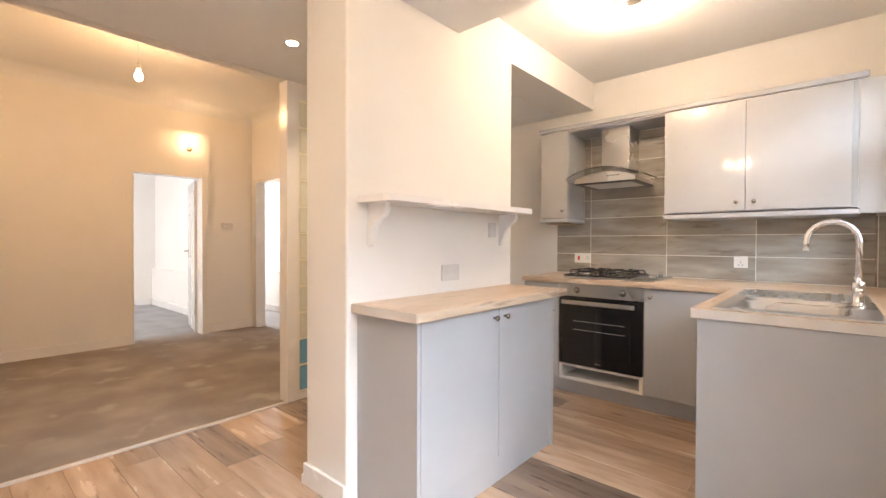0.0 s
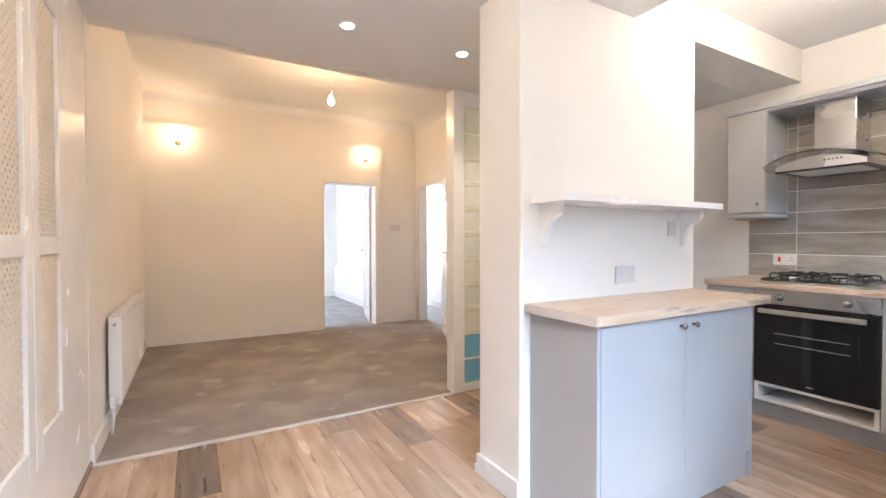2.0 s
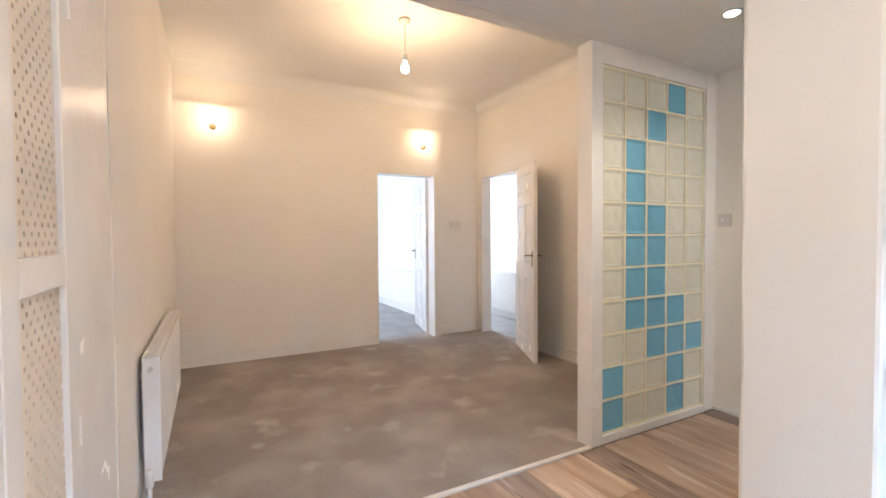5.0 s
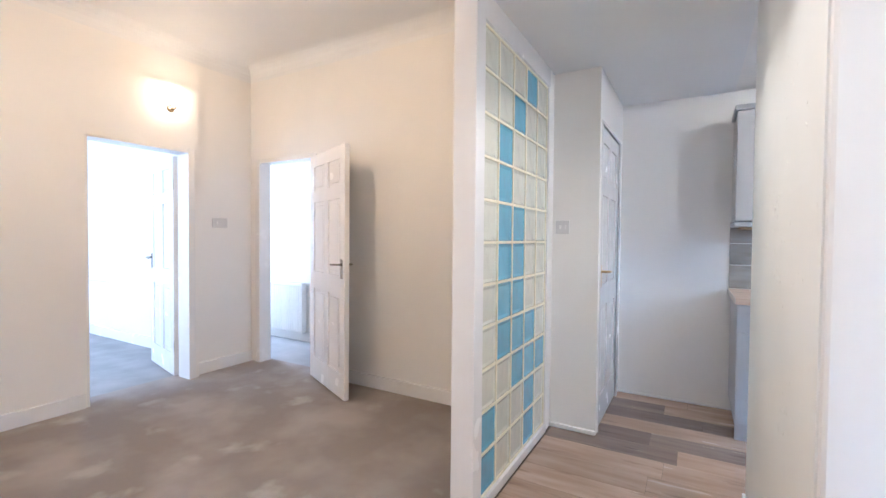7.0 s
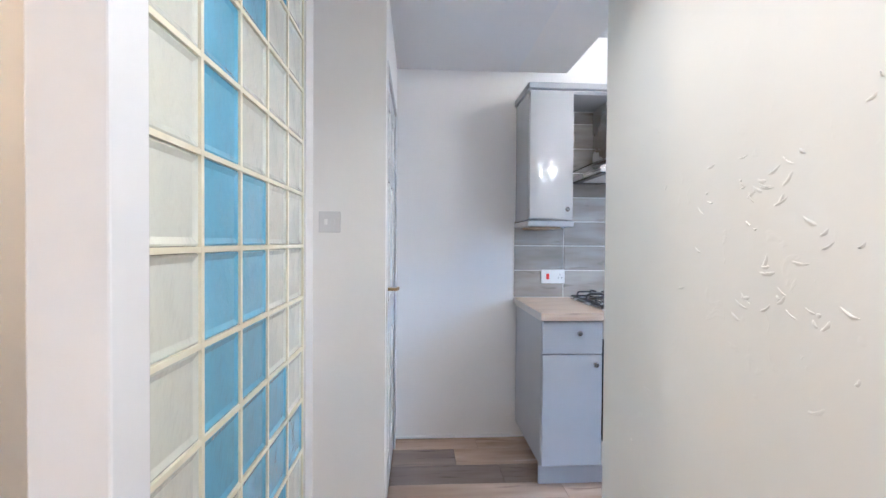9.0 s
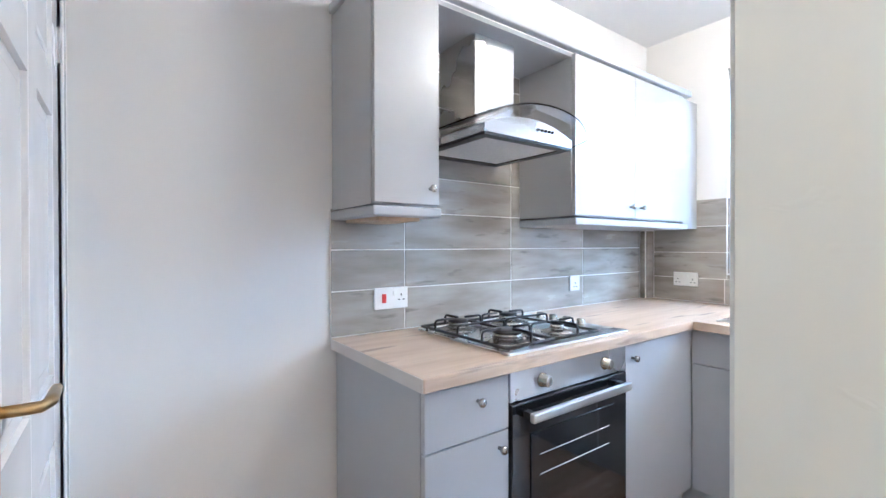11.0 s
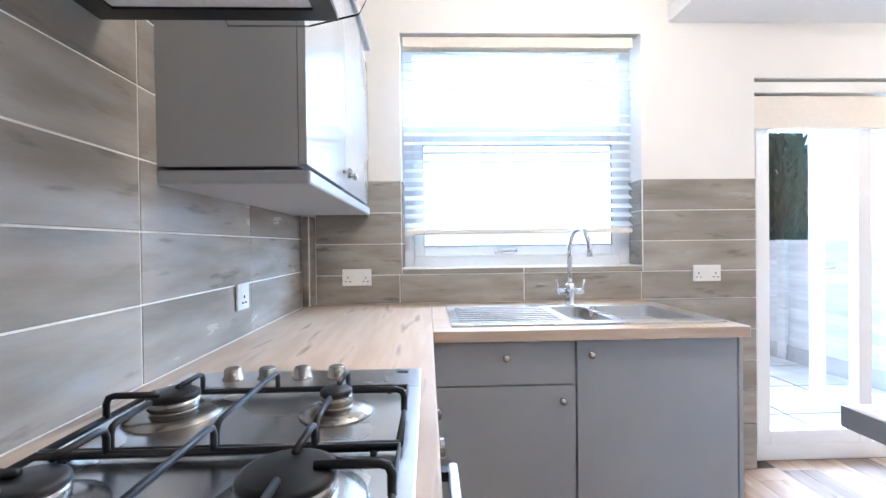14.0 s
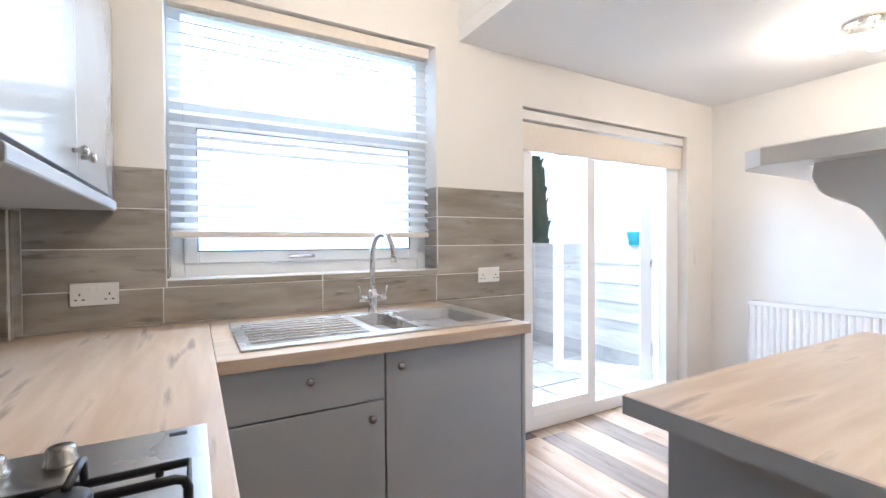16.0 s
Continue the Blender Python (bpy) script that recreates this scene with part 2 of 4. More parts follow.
def tube(bm, pts, r, seg=8):
    pts = [Vector(p) for p in pts]
    rings, side = [], None
    for i, p in enumerate(pts):
        d = (pts[min(i + 1, len(pts) - 1)] - pts[max(i - 1, 0)]).normalized()
        if side is None:
            side = d.orthogonal().normalized()
        side = (side - d * side.dot(d)).normalized()
        up = d.cross(side)
        rings.append([bm.verts.new(p + r * (math.cos(2 * math.pi * k / seg) * side + math.sin(2 * math.pi * k / seg) * up)) for k in range(seg)])
    for r0, r1 in zip(rings, rings[1:]):
        for k in range(seg):
            bm.faces.new((r0[k], r0[(k + 1) % seg], r1[(k + 1) % seg], r1[k]))
    bm.faces.new(rings[0][::-1])
    bm.faces.new(rings[-1])
    return bm


def prism(bm, outline, axis, a, b):
    """Extrude an outline of pairs along an axis from a to b."""
    def at(p, h):
        return {'X': (h, *p), 'Y': (p[0], h, p[1]), 'Z': (*p, h)}[axis]
    lo = [bm.verts.new(at(p, a)) for p in outline]
    hi = [bm.verts.new(at(p, b)) for p in outline]
    n = len(outline)
    for k in range(n):
        bm.faces.new((lo[k], lo[(k + 1) % n], hi[(k + 1) % n], hi[k]))
    bm.faces.new(lo[::-1])
    bm.faces.new(hi)
    return bm


def link_mesh(name, bm, mat, smooth=False):
    bmesh.ops.recalc_face_normals(bm, faces=bm.faces)
    me = bpy.data.meshes.new(name)
    bm.to_mesh(me)
    bm.free()
    me.materials.append(mat)
    if smooth:
        for p in me.polygons:
            p.use_smooth = True
    return new(name, me)


def part(name, bm, mat, parent, label="", smooth=False):
    ob = link_mesh(name, bm, mat, smooth)
    ob.parent = parent
    if parent.type == 'EMPTY':
        ob.matrix_parent_inverse = Matrix.Translation(parent.location).inverted()
    if label:
        ob["label"] = label
    return ob


def thing(name, base, label, category, group=""):
    ob = new(name)
    ob.empty_display_size = 0.1
    ob.location = base
    return tagged(ob, label, category, group)


def structure(name, bm, mat, label="", category=""):
    return tagged(link_mesh(name, bm, mat), label, category, "", "structure")


# ---- the building ----
XE, YN, YS, XW, XC = 0.80, 3.61, -0.80, -5.50, -2.50      # window wall, hob wall, south wall, far wall, carpet line
ZL, ZK, ZV = 2.36, 2.60, 2.93                              # low, kitchen and living ceilings
PW, PE, PS, PN = -1.43, -1.105, 0.945, 2.264                # the chimney breast wall
WY0, WY1, WZ0, WZ1 = 1.858, 3.115, 1.088, 2.30              # kitchen window
FY0, FY1, FZ1 = -0.45, 1.25, 2.07                          # patio door
LN = 2.62                                                  # living room north wall

sub = bx(-2.5, 1.0, -0.84, 3.65, -0.12, -0.004)
FLOOR = structure("floor", sub, M_GAP, "laminate floor of mixed brown wood-effect planks", "floor")
structure("floor_carpet", box(bx(-5.72, XC, -0.84, 2.70, -0.12, 0.004), -5.6, -4.6, 2.70, 2.76, -0.12, 0.004), M_CARPET,
          "worn grey-brown carpet with pale scuffs and stains", "carpet")
structure("floor_bedroom", bx(-9.15, -5.72, -0.65, 2.5, -0.12, 0.0), M_CARPET2, "pale grey carpet in a bright empty room", "carpet")
structure("floor_back_room", bx(-8.0, -3.4, 2.76, 3.6, -0.12, 0.0), M_CARPET2, "pale grey carpet in a bright empty room", "carpet")
structure("floor_trim", bx(-2.515, -2.485, -0.8, 1.44, -0.01, 0.011, 0.003), M_EDGE, "pale metal threshold strip between carpet and laminate", "threshold")

# north wall of the kitchen
structure("wall_north", bx(-2.33, 1.10, YN, YN + 0.15, 0, ZK + 0.1), M_WALL, "white painted plaster wall behind the hob", "wall")
w = bmesh.new()
T = 0.30
box(w, XE, XE + T, WY1, YN, 0, ZK + .1)
box(w, XE, XE + T, WY0, WY1, 0, WZ0)
box(w, XE, XE + T, WY0, WY1, WZ1, ZK + .1)
box(w, XE, XE + T, FY1, WY0, 0, ZK + .1)
box(w, XE, XE + T, FY0, FY1, FZ1, ZK + .1)
box(w, XE, XE + T, FY0, FY1, -0.12, -0.005)
box(w, XE, XE + T, YS - .15, FY0, 0, ZK + .1)
structure("wall_east", w, M_WALL, "cream painted wall with window and patio door openings", "wall")
structure("wall_south", bx(-1.10, XE, YS - .15, YS, 0, ZK + .1), M_WALL, "white painted plaster wall", "wall")
w = bmesh.new()
box(w, -2.50, -2.02, YS - .15, YS, 0, ZK + .1)
box(w, -2.02, -1.10, YS - .15, YS, 0, 0.40)
box(w, -2.02, -1.10, YS - .15, YS, 2.24, ZK + .1)
box(w, -2.02, -1.10, YS - .65, YS - .60, 0.3, 2.3)
structure("wall_cupboard_surround", w, M_GLOSSW, "white painted surround of a built-in cupboard", "wall")
structure("wall_living_south", bx(-5.72, -2.5, YS - .15, YS + 0.003, 0, ZV + .1), M_WALL, "cream painted wall of the living room", "wall")
w = bmesh.new()
D1A, D1B, D1Z = 1.205, 1.955, 1.995
box(w, XW - .16, XW, YS, D1A, 0, 2.54)
box(w, XW - .16, XW, D1B, 2.035, 0, 2.54)
box(w, XW - .16, XW, D1A, D1B, D1Z, 2.54)
box(w, XW - .16, XW - .07, YS, LN, 2.54, ZV + .1)
box(w, XW - .16, XW - .07, 2.035, LN, 0, 2.54)
structure("wall_west", w, M_WALL, "cream painted wall with a boxed-out lower part and ledge", "wall")
w = bmesh.new()
D2A, D2B, D2Z = -5.44, -4.70, 2.0
box(w, -5.66, D2A, LN, LN + .12, 0, ZV + .1)
box(w, D2B, -2.56, LN, LN + .12, 0, ZV + .1)
box(w, D2A, D2B, LN, LN + .12, D2Z, ZV + .1)
structure("wall_living_north", w, M_WALL, "cream painted wall with a doorway", "wall")
structure("wall_glass_header", bx(-2.6, -2.5, -0.8, LN, ZL, ZV + .1), M_WALL, "white painted header where the ceiling steps up", "wall")
structure("wall_passage", bx(-2.6, -2.2, 2.655, 2.719, 0, ZL), M_WALL, "white painted wall of the passage beside the glass blocks", "wall")
structure("wall_passage_return", bx(-2.6, -2.5, 2.54, 2.655, 0, ZL), M_WALL, "white painted pier at the end of the glass blocks", "wall")
SD0, SD1, SDZ = 2.72, 3.47, 2.02
structure("wall_store_corner", bx(-2.3, -2.2, SD1, YN, 0, ZL), M_WALL, "white painted wall beside the store door", "wall")
structure("wall_store_head", bx(-2.3, -2.2, SD0 - .001, SD1, SDZ, ZL), M_WALL, "white painted wall over the store door", "wall")
structure("wall_passage_store", box(bx(-3.0, -2.95, 2.7, 3.7, 0, ZL), -3.0, -2.2, 3.7, 3.75, 0, ZL), M_WALL, "plain wall closing the store", "wall")
w = bmesh.new()
box(w, PW, PE, PS, PN, 0, ZK + .1, 0.012)
structure("wall_chimney_breast", w, M_WALL, "white painted chimney breast", "wall")
structure("wall_chimney_plaster", bx(PW - .005, PW + .001, PS + .012, PN - .012, 0, ZL), M_ROUGH, "white painted plaster with uneven patched marks", "wall")
# daubs and ridges left by old filler under the paint
dr_rnd = random.Random(5)
daubs = bmesh.new()
clusters = [(1.60, 1.36, .10, .05, 26), (1.50, 1.16, .07, .07, 22), (1.36, .80, .06, .10, 10), (1.28, 1.62, .10, .22, 9), (1.95, 1.1, .15, .45, 12), (1.20, 1.25, .10, .3, 7)]
for cy, cz, sy, sz, n in clusters:
    for k in range(n):
        y0, z0 = cy + dr_rnd.gauss(0, sy), cz + dr_rnd.gauss(0, sz)
        ln, wd, tilt = dr_rnd.uniform(.005, .022), dr_rnd.uniform(.002, .005), dr_rnd.uniform(-1.2, 1.2)
        ca, sa_ = math.cos(tilt), math.sin(tilt)
        ring = []
        for j in range(10):
            a = 2 * math.pi * j / 10
            u, v = ln * math.cos(a), wd * math.sin(a) * dr_rnd.uniform(.6, 1.3) + .12 * ln * math.cos(2 * a)
            ring.append(daubs.verts.new((PW - .0045, y0 + u * ca - v * sa_, z0 + u * sa_ + v * ca)))
        top = [daubs.verts.new(Vector((PW - .0045 - dr_rnd.uniform(.0012, .003), y0 + .55 * (p.co.y - y0), z0 + .55 * (p.co.z - z0)))) for p in ring]
        for j in range(10):
            daubs.faces.new((ring[j], ring[(j + 1) % 10], top[(j + 1) % 10], top[j]))
        daubs.faces.new(top)
db = link_mesh("filler_daubs", daubs, M_ROUGH, True)
tagged(db, "raised daubs of old filler painted over on the chimney breast", "plaster marks", "", "stuff")
structure("wall_beam", bx(PW, PE - 0.002, PN - 0.02, YN, ZL + 0.003, ZK + .1), M_WALL, "white painted beam over the passage opening", "beam")

structure("ceiling_low", box(box(bx(-2.497, PW, -0.8, YN, ZL, ZL + .08), PW, XE, -0.8, PS, ZL, ZL + .08), PE, XE, PS, 1.71, ZL, ZL + .08), M_CEIL, "white painted low ceiling", "ceiling")
structure("ceiling_soffit", bx(PE, XE, 1.63, 1.713, ZL + 0.08, ZK + .05), M_CEIL, "white painted step in the ceiling", "ceiling")
structure("ceiling_kitchen", bx(PE - 0.1, XE + .1, 1.6, YN + .1, ZK, ZK + .08), M_CEIL, "white painted kitchen ceiling", "ceiling")
structure("ceiling_living", bx(-5.72, -2.5, -0.9, LN + .1, ZV, ZV + .08), M_CEIL, "white painted high ceiling in lamp light", "ceiling")

# rooms beyond the two doorways
w = bmesh.new()
box(w, -9.2, -9.1, -0.7, 2.52, 0, 2.6)
box(w, -9.1, -8.3, -0.7, -0.6, 0, 2.6); box(w, -6.5, -5.66, -0.7, -0.6, 0, 2.6)
box(w, -8.3, -6.5, -0.7, -0.6, 0, 0.8); box(w, -8.3, -6.5, -0.7, -0.6, 2.2, 2.6)
box(w, -9.1, -5.66, 2.42, 2.52, 0, 2.6)
structure("wall_bedroom", w, M_WALL, "bright white walls of an empty room", "wall")
structure("ceiling_bedroom", bx(-9.1, -5.66, -0.7, 2.52, 2.6, 2.66), M_CEIL, "white ceiling", "ceiling")
w = bmesh.new()
box(w, -8.0, -3.4, 3.5, 3.6, 0, 2.6); box(w, -3.5, -3.4, 2.74, 3.5, 0, 2.6)
box(w, -8.0, -5.66, 2.64, 2.74, 0, 2.6)
box(w, -8.0, -7.92, 2.74, 3.5, 0, 0.8); box(w, -8.0, -7.92, 2.74, 3.5, 2.2, 2.6)
structure("wall_back_room", w, M_WALL, "bright white walls of an empty room", "wall")
structure("ceiling_back_room", bx(-8.0, -3.4, 2.74, 3.6, 2.6, 2.66), M_CEIL, "white ceiling", "ceiling")

# skirting boards
def skirting(name, x0, x1, y0, y1, h=0.11):
    structure(name, bx(x0, x1, y0, y1, 0.002, h, 0.004), M_GLOSSW, "white gloss skirting board", "skirting")


skirting("baseboard", XW, XW + .018, YS, D1A - .02)
skirting("baseboard", XW - .07, XW - .052, 2.035, LN)
skirting("baseboard", D2B + .07, -2.6, LN - .018, LN)
skirting("baseboard", -5.48, -2.5, YS + .003, YS + .02)
skirting("baseboard", -1.0, XE, YS, YS + .018)
skirting("baseboard", PW, PE, PS - .018, PS)
skirting("baseboard", PW - .018, PW, PS - .018, PN, 0.05)
skirting("baseboard", -2.5, -2.2, 2.637, 2.655, 0.03)
skirting("baseboard", -2.2, -1.46, YN - .012, YN, 0.02)
skirting("baseboard", -9.1, -5.7, 2.342, 2.36, 0.12)
skirting("baseboard", -7.9, -3.5, 3.48, 3.5, 0.12)
skirting("baseboard", -9.1, -9.08, -0.6, 2.34, 0.12)


# ---- kitchen ----
def knob(x, y, z, axis, parent, s=1):
    """A round cupboard knob that stands out along axis by sign s."""
    prof = [(0.006, 0), (0.005, 0.012), (0.011, 0.016), (0.0135, 0.022), (0.012, 0.028), (0.006, 0.031)]
    part("knob", lathe(bmesh.new(), [(r, s * h) for r, h in prof], (x, y, z), axis, 16), M_KNOB, parent, "round satin nickel knob", True)


def unit_y(name, x0, x1, fronts, label, knobs, mat=M_UNITM):
    """A base unit whose fronts face south; fronts are (z0, z1) pairs."""
    u = thing(name, ((x0 + x1) / 2, 3.3, 0), label, "cabinet", "kitchen base units")
    part("body", bx(x0, x1, 3.005, 3.58, 0.12, 0.868), M_UNITM, u)
    for (z0, z1), (kx, kz) in zip(fronts, knobs):
        f = part("drawer" if z1 - z0 < 0.25 else "door", bx(x0 + .002, x1 - .002, 2.985, 3.004, z0, z1, 0.002), mat, u)
        knob(kx, 2.985, kz, 'Y', f, -1)
    return u


def unit_x(name, y0, y1, fronts, label, knobs):
    u = thing(name, (0.35, (y0 + y1) / 2, 0), label, "cabinet", "kitchen base units")
    part("body", bx(0.085, 0.76, y0, y1, 0.12, 0.868), M_UNITM, u)
    for (z0, z1), (ky, kz) in zip(fronts, knobs):
        f = part("drawer" if z1 - z0 < 0.25 else "door", bx(0.065, 0.084, y0 + .002, y1 - .002, z0, z1, 0.002), M_UNITM, u)
        knob(0.065, ky, kz, 'X', f, -1)
    return u


unit_y("drawer_unit", -1.432, -1.118, [(0.70, 0.864), (0.125, 0.695)], "grey kitchen base unit with one drawer above a door",
       [(-1.245, 0.808), (-1.16, 0.648)])
unit_y("corner_base_unit", -0.482, -0.03, [(0.125, 0.864)], "grey kitchen base unit with a single door beside the oven", [(-0.435, 0.81)])
structure("trim_corner_filler", bx(-0.028, 0.085, 2.99, 3.03, 0.12, 0.866), M_UNITM, "grey corner filler panel", "panel")
unit_x("sink_drawer_unit", 2.465, 2.985, [(0.713, 0.864), (0.125, 0.708)], "grey kitchen base unit with a drawer over a door", [(2.715, 0.812), (2.517, 0.658)])
unit_x("sink_base_unit", 1.878, 2.463, [(0.125, 0.864)], "grey kitchen sink base unit with a full-height door", [(2.415, 0.818)])
ep = thing("end_panel", (0.4, 1.855, 0), "plain grey end panel under the sink worktop", "panel")
part("panel", bx(0.065, 0.775, 1.859, 1.876, 0.0, 0.868, 0.002), M_UNITM, ep)
for nm, m in (("plinth", bx(-1.426, 0.12, 3.05, 3.068, 0.0, 0.118, 0.002)), ("plinth", bx(0.12, 0.138, 1.868, 3.05, 0.0, 0.118, 0.002))):
    part("board", m, M_UNITM, thing(nm, (0, 3.0, 0), "grey kickboard under the kitchen units", "plinth"))

# worktop in an L, with openings for the two bowls
wt = thing("worktop", (-0.3, 3.2, 0.87), "pale oak laminate worktop with knots and a straight edge", "worktop")
w = bx(-1.443, 0.785, 2.968, 3.605, 0.87, 0.91, 0.004)
part("long_run", w, M_TOP, wt)
w = bmesh.new()
box(w, 0.04, 0.16, 1.85, 2.967, 0.87, 0.91, 0.003)
box(w, 0.56, 0.785, 1.85, 2.967, 0.87, 0.91, 0.003)
box(w, 0.16, 0.56, 2.46, 2.967, 0.8705, 0.9095)
box(w, 0.16, 0.56, 1.85, 1.94, 0.8705, 0.9095)
part("short_run", w, M_TOPY, wt)
part("end_strip", bx(-1.446, -1.443, 2.971, 3.60, 0.871, 0.909), M_EDGE, wt, "pale cut edging strip")
part("end_strip", bx(0.043, 0.782, 1.847, 1.85, 0.871, 0.909), M_EDGE, wt, "pale cut edging strip")

# island by the chimney breast
isl = thing("breakfast_base_unit", (-0.93, 1.56, 0), "pale grey two-door base unit against the chimney breast", "cabinet")
part("body", bx(PE + .003, -0.745, 1.02, 2.11, 0.0, 0.868), M_UNITM, isl)
part("end_panel", bx(PE + .003, -0.725, 1.0, 1.019, 0.0, 0.868, .002), M_UNITM, isl)
part("end_panel", bx(PE + .003, -0.725, 2.111, 2.13, 0.0, 0.868, .002), M_UNITM, isl)
for y0, y1, ky in ((1.021, 1.564, 1.52), (1.567, 2.109, 1.61)):
    d = part("door", bx(-0.744, -0.725, y0, y1, 0.135, 0.864, 0.002), M_UNITM, isl)
    knob(-0.725, ky, 0.82, 'X', d)
part("plinth", bx(-0.76, -0.742, 1.02, 2.11, 0, 0.13), M_UNITM, isl)
it = thing("breakfast_worktop", (-0.9, 1.58, 0.87), "pale oak laminate worktop on the two-door unit", "worktop")
part("top", bx(PE + .003, -0.69, 0.967, 2.234, 0.87, 0.91, 0.004), M_TOPY, it)
part("end_strip", bx(PE + .006, -0.693, 2.234, 2.237, 0.871, 0.909), M_UNITM, it, "grey edging strip")
part("end_strip", bx(PE + .006, -0.693, 0.964, 0.967, 0.871, 0.909), M_EDGE, it, "pale edging strip")

# mantel shelf on two brackets
sh = thing("mantel_shelf", (-1.05, 1.6, 1.36), "white painted wooden shelf on two scrolled brackets", "shelf")
part("board", prism(bmesh.new(), [(PE + .003, 1.0), (-0.93, 1.0), (-0.90, 1.012), (-0.886, 1.04), (-0.886, 2.15), (-0.90, 2.18), (-0.93, 2.195), (PE + .003, 2.195)], 'Z', 1.357, 1.387), M_GLOSSW, sh)
og = [(PE + .003, 1.357), (-0.985, 1.357), (-0.982, 1.335), (-0.99, 1.312), (-1.01, 1.297), (-1.04, 1.282), (-1.055, 1.262), (-1.067, 1.235), (-1.076, 1.21), (-1.084, 1.188), (-1.09, 1.17), (PE + .003, 1.16)]
for y in (1.06, 2.115):
    part("bracket", prism(bmesh.new(), og, 'Y', y, y + 0.03), M_GLOSSW, sh, "scrolled wooden bracket")

# wall cabinets over the hob
c1 = thing("wall_cabinet", (-1.33, 3.4, 1.36), "narrow grey gloss wall cabinet hung beside the hood", "wall cabinet", "kitchen wall cabinets")
part("body", bx(-1.436, -1.182, 3.28, 3.605, 1.395, 2.13), M_UNIT, c1)
d = part("door", bx(-1.434, -1.184, 3.26, 3.279, 1.40, 2.127, .002), M_UNIT, c1)
knob(-1.222, 3.26, 1.455, 'Y', d, -1)
part("pelmet", bx(-1.442, -1.178, 3.252, 3.605, 1.358, 1.39, .006), M_UNITM, c1)
part("underside", bx(-1.40, -1.24, 3.30, 3.56, 1.345, 1.357), M_WOODPLY, c1, "bare chipboard underside")
c2 = thing("wall_cabinet", (0.06, 3.4, 1.36), "wide two-door grey gloss wall cabinet over the worktop", "wall cabinet", "kitchen wall cabinets")
part("body", bx(-0.432, 0.60, 3.28, 3.605, 1.395, 2.13), M_UNIT, c2)
for x0, x1, kx in ((-0.430, 0.058, 0.012), (0.061, 0.572, 0.108)):
    d = part("door", bx(x0, x1, 3.26, 3.279, 1.40, 2.127, .002), M_UNIT, c2)
    knob(kx, 3.26, 1.455, 'Y', d, -1)
part("pelmet", bx(-0.436, 0.61, 3.252, 3.605, 1.354, 1.387, .006), M_UNITM, c2)
part("filler_panel", bx(0.602, 0.783, 3.28, 3.30, 1.36, 2.13), M_UNIT, c2)
co = thing("cornice", (-0.4, 3.3, 2.13), "grey cornice board along the top of the wall cabinets", "cornice")
part("front_board", bx(-1.448, 0.64, 3.243, 3.28, 2.133, 2.168, .006), M_UNITM, co)
part("side_board", bx(-1.448, -1.430, 3.281, 3.605, 2.133, 2.168, .004), M_UNITM, co)
part("bridge_board", bx(-1.18, -0.434, 3.281, 3.60, 2.115, 2.132), M_UNITM, co)

# cooker hood with curved glass
hd = thing("cooker_hood", (-0.83, 3.4, 1.62), "stainless steel chimney cooker hood with a curved glass canopy", "cooker hood")
part("chimney", box(bmesh.new(), -0.935, -0.715, 3.36, 3.60, 1.75, 2.114, .004), M_STEEL, hd)
w = bmesh.new()
N = 16
arc = []
for k in range(N + 1):
    u = -1 + 2 * k / N
    arc.append((-0.835 + 0.235 * u, 1.735 - 0.05 * u * u))
prism(w, arc + [(-0.60, 1.655), (-1.07, 1.655)], 'Y', 3.15, 3.60)
part("body", w, M_STEEL, hd)
part("filter", bx(-1.03, -0.64, 3.19, 3.55, 1.648, 1.657, .002), M_FILTER, hd, "pale mesh grease filter")
part("bottom_rim", box(box(box(bx(-1.07, -1.032, 3.15, 3.6, 1.645, 1.656), -0.638, -0.60, 3.15, 3.6, 1.645, 1.656), -1.032, -0.638, 3.552, 3.6, 1.645, 1.656), -1.032, -0.638, 3.15, 3.188, 1.645, 1.656), M_BLACK, hd)
w = bmesh.new()
cols = []
for k in range(25):
    u = -1 + 2 * k / 24
    x, z = -0.835 + 0.325 * u, 1.752 - 0.075 * u * u
    yf = 3.05 + 0.09 * abs(u) ** 3 + (0.09 if abs(u) > .98 else 0)
    cols.append([w.verts.new((x, yf, z)), w.verts.new((x, 3.40, z)), w.verts.new((x, 3.40, z + .006)), w.verts.new((x, yf, z + .006))])
for a, b in zip(cols, cols[1:]):
    for k in range(4):
        w.faces.new((a[k], a[(k + 1) % 4], b[(k + 1) % 4], b[k]))
w.faces.new(cols[0][::-1]); w.faces.new(cols[-1])
part("canopy", w, M_GLASS, hd, "curved clear glass canopy")
for k in range(5):
    part("button", rod(bmesh.new(), (-0.80 + k * .02, 3.151, 1.70), (-0.80 + k * .02, 3.144, 1.70), 0.005, seg=10), M_BLACK, hd)

# oven
ov = thing("oven", (-0.8, 3.2, 0.24), "built-in electric oven with black glass door and steel panel", "oven")
part("casing", bx(-1.112, -0.486, 3.01, 3.55, 0.245, 0.868), M_BLACK, ov)
part("control_panel", bx(-1.114, -0.484, 2.984, 3.009, 0.772, 0.868, .003), M_STEEL, ov)
od = part("door", bx(-1.112, -0.486, 2.978, 3.008, 0.245, 0.766, .004), M_OVENG, ov, "black glass oven door")
part("window", bx(-1.03, -0.57, 2.974, 2.979, 0.33, 0.66, .002), M_OVENG, od)
for z in (0.52, 0.585):
    part("rack_line", rod(bmesh.new(), (-0.99, 2.9735, z), (-0.61, 2.9735, z), 0.0012, seg=6), M_PAINTED, od)
w = bmesh.new()
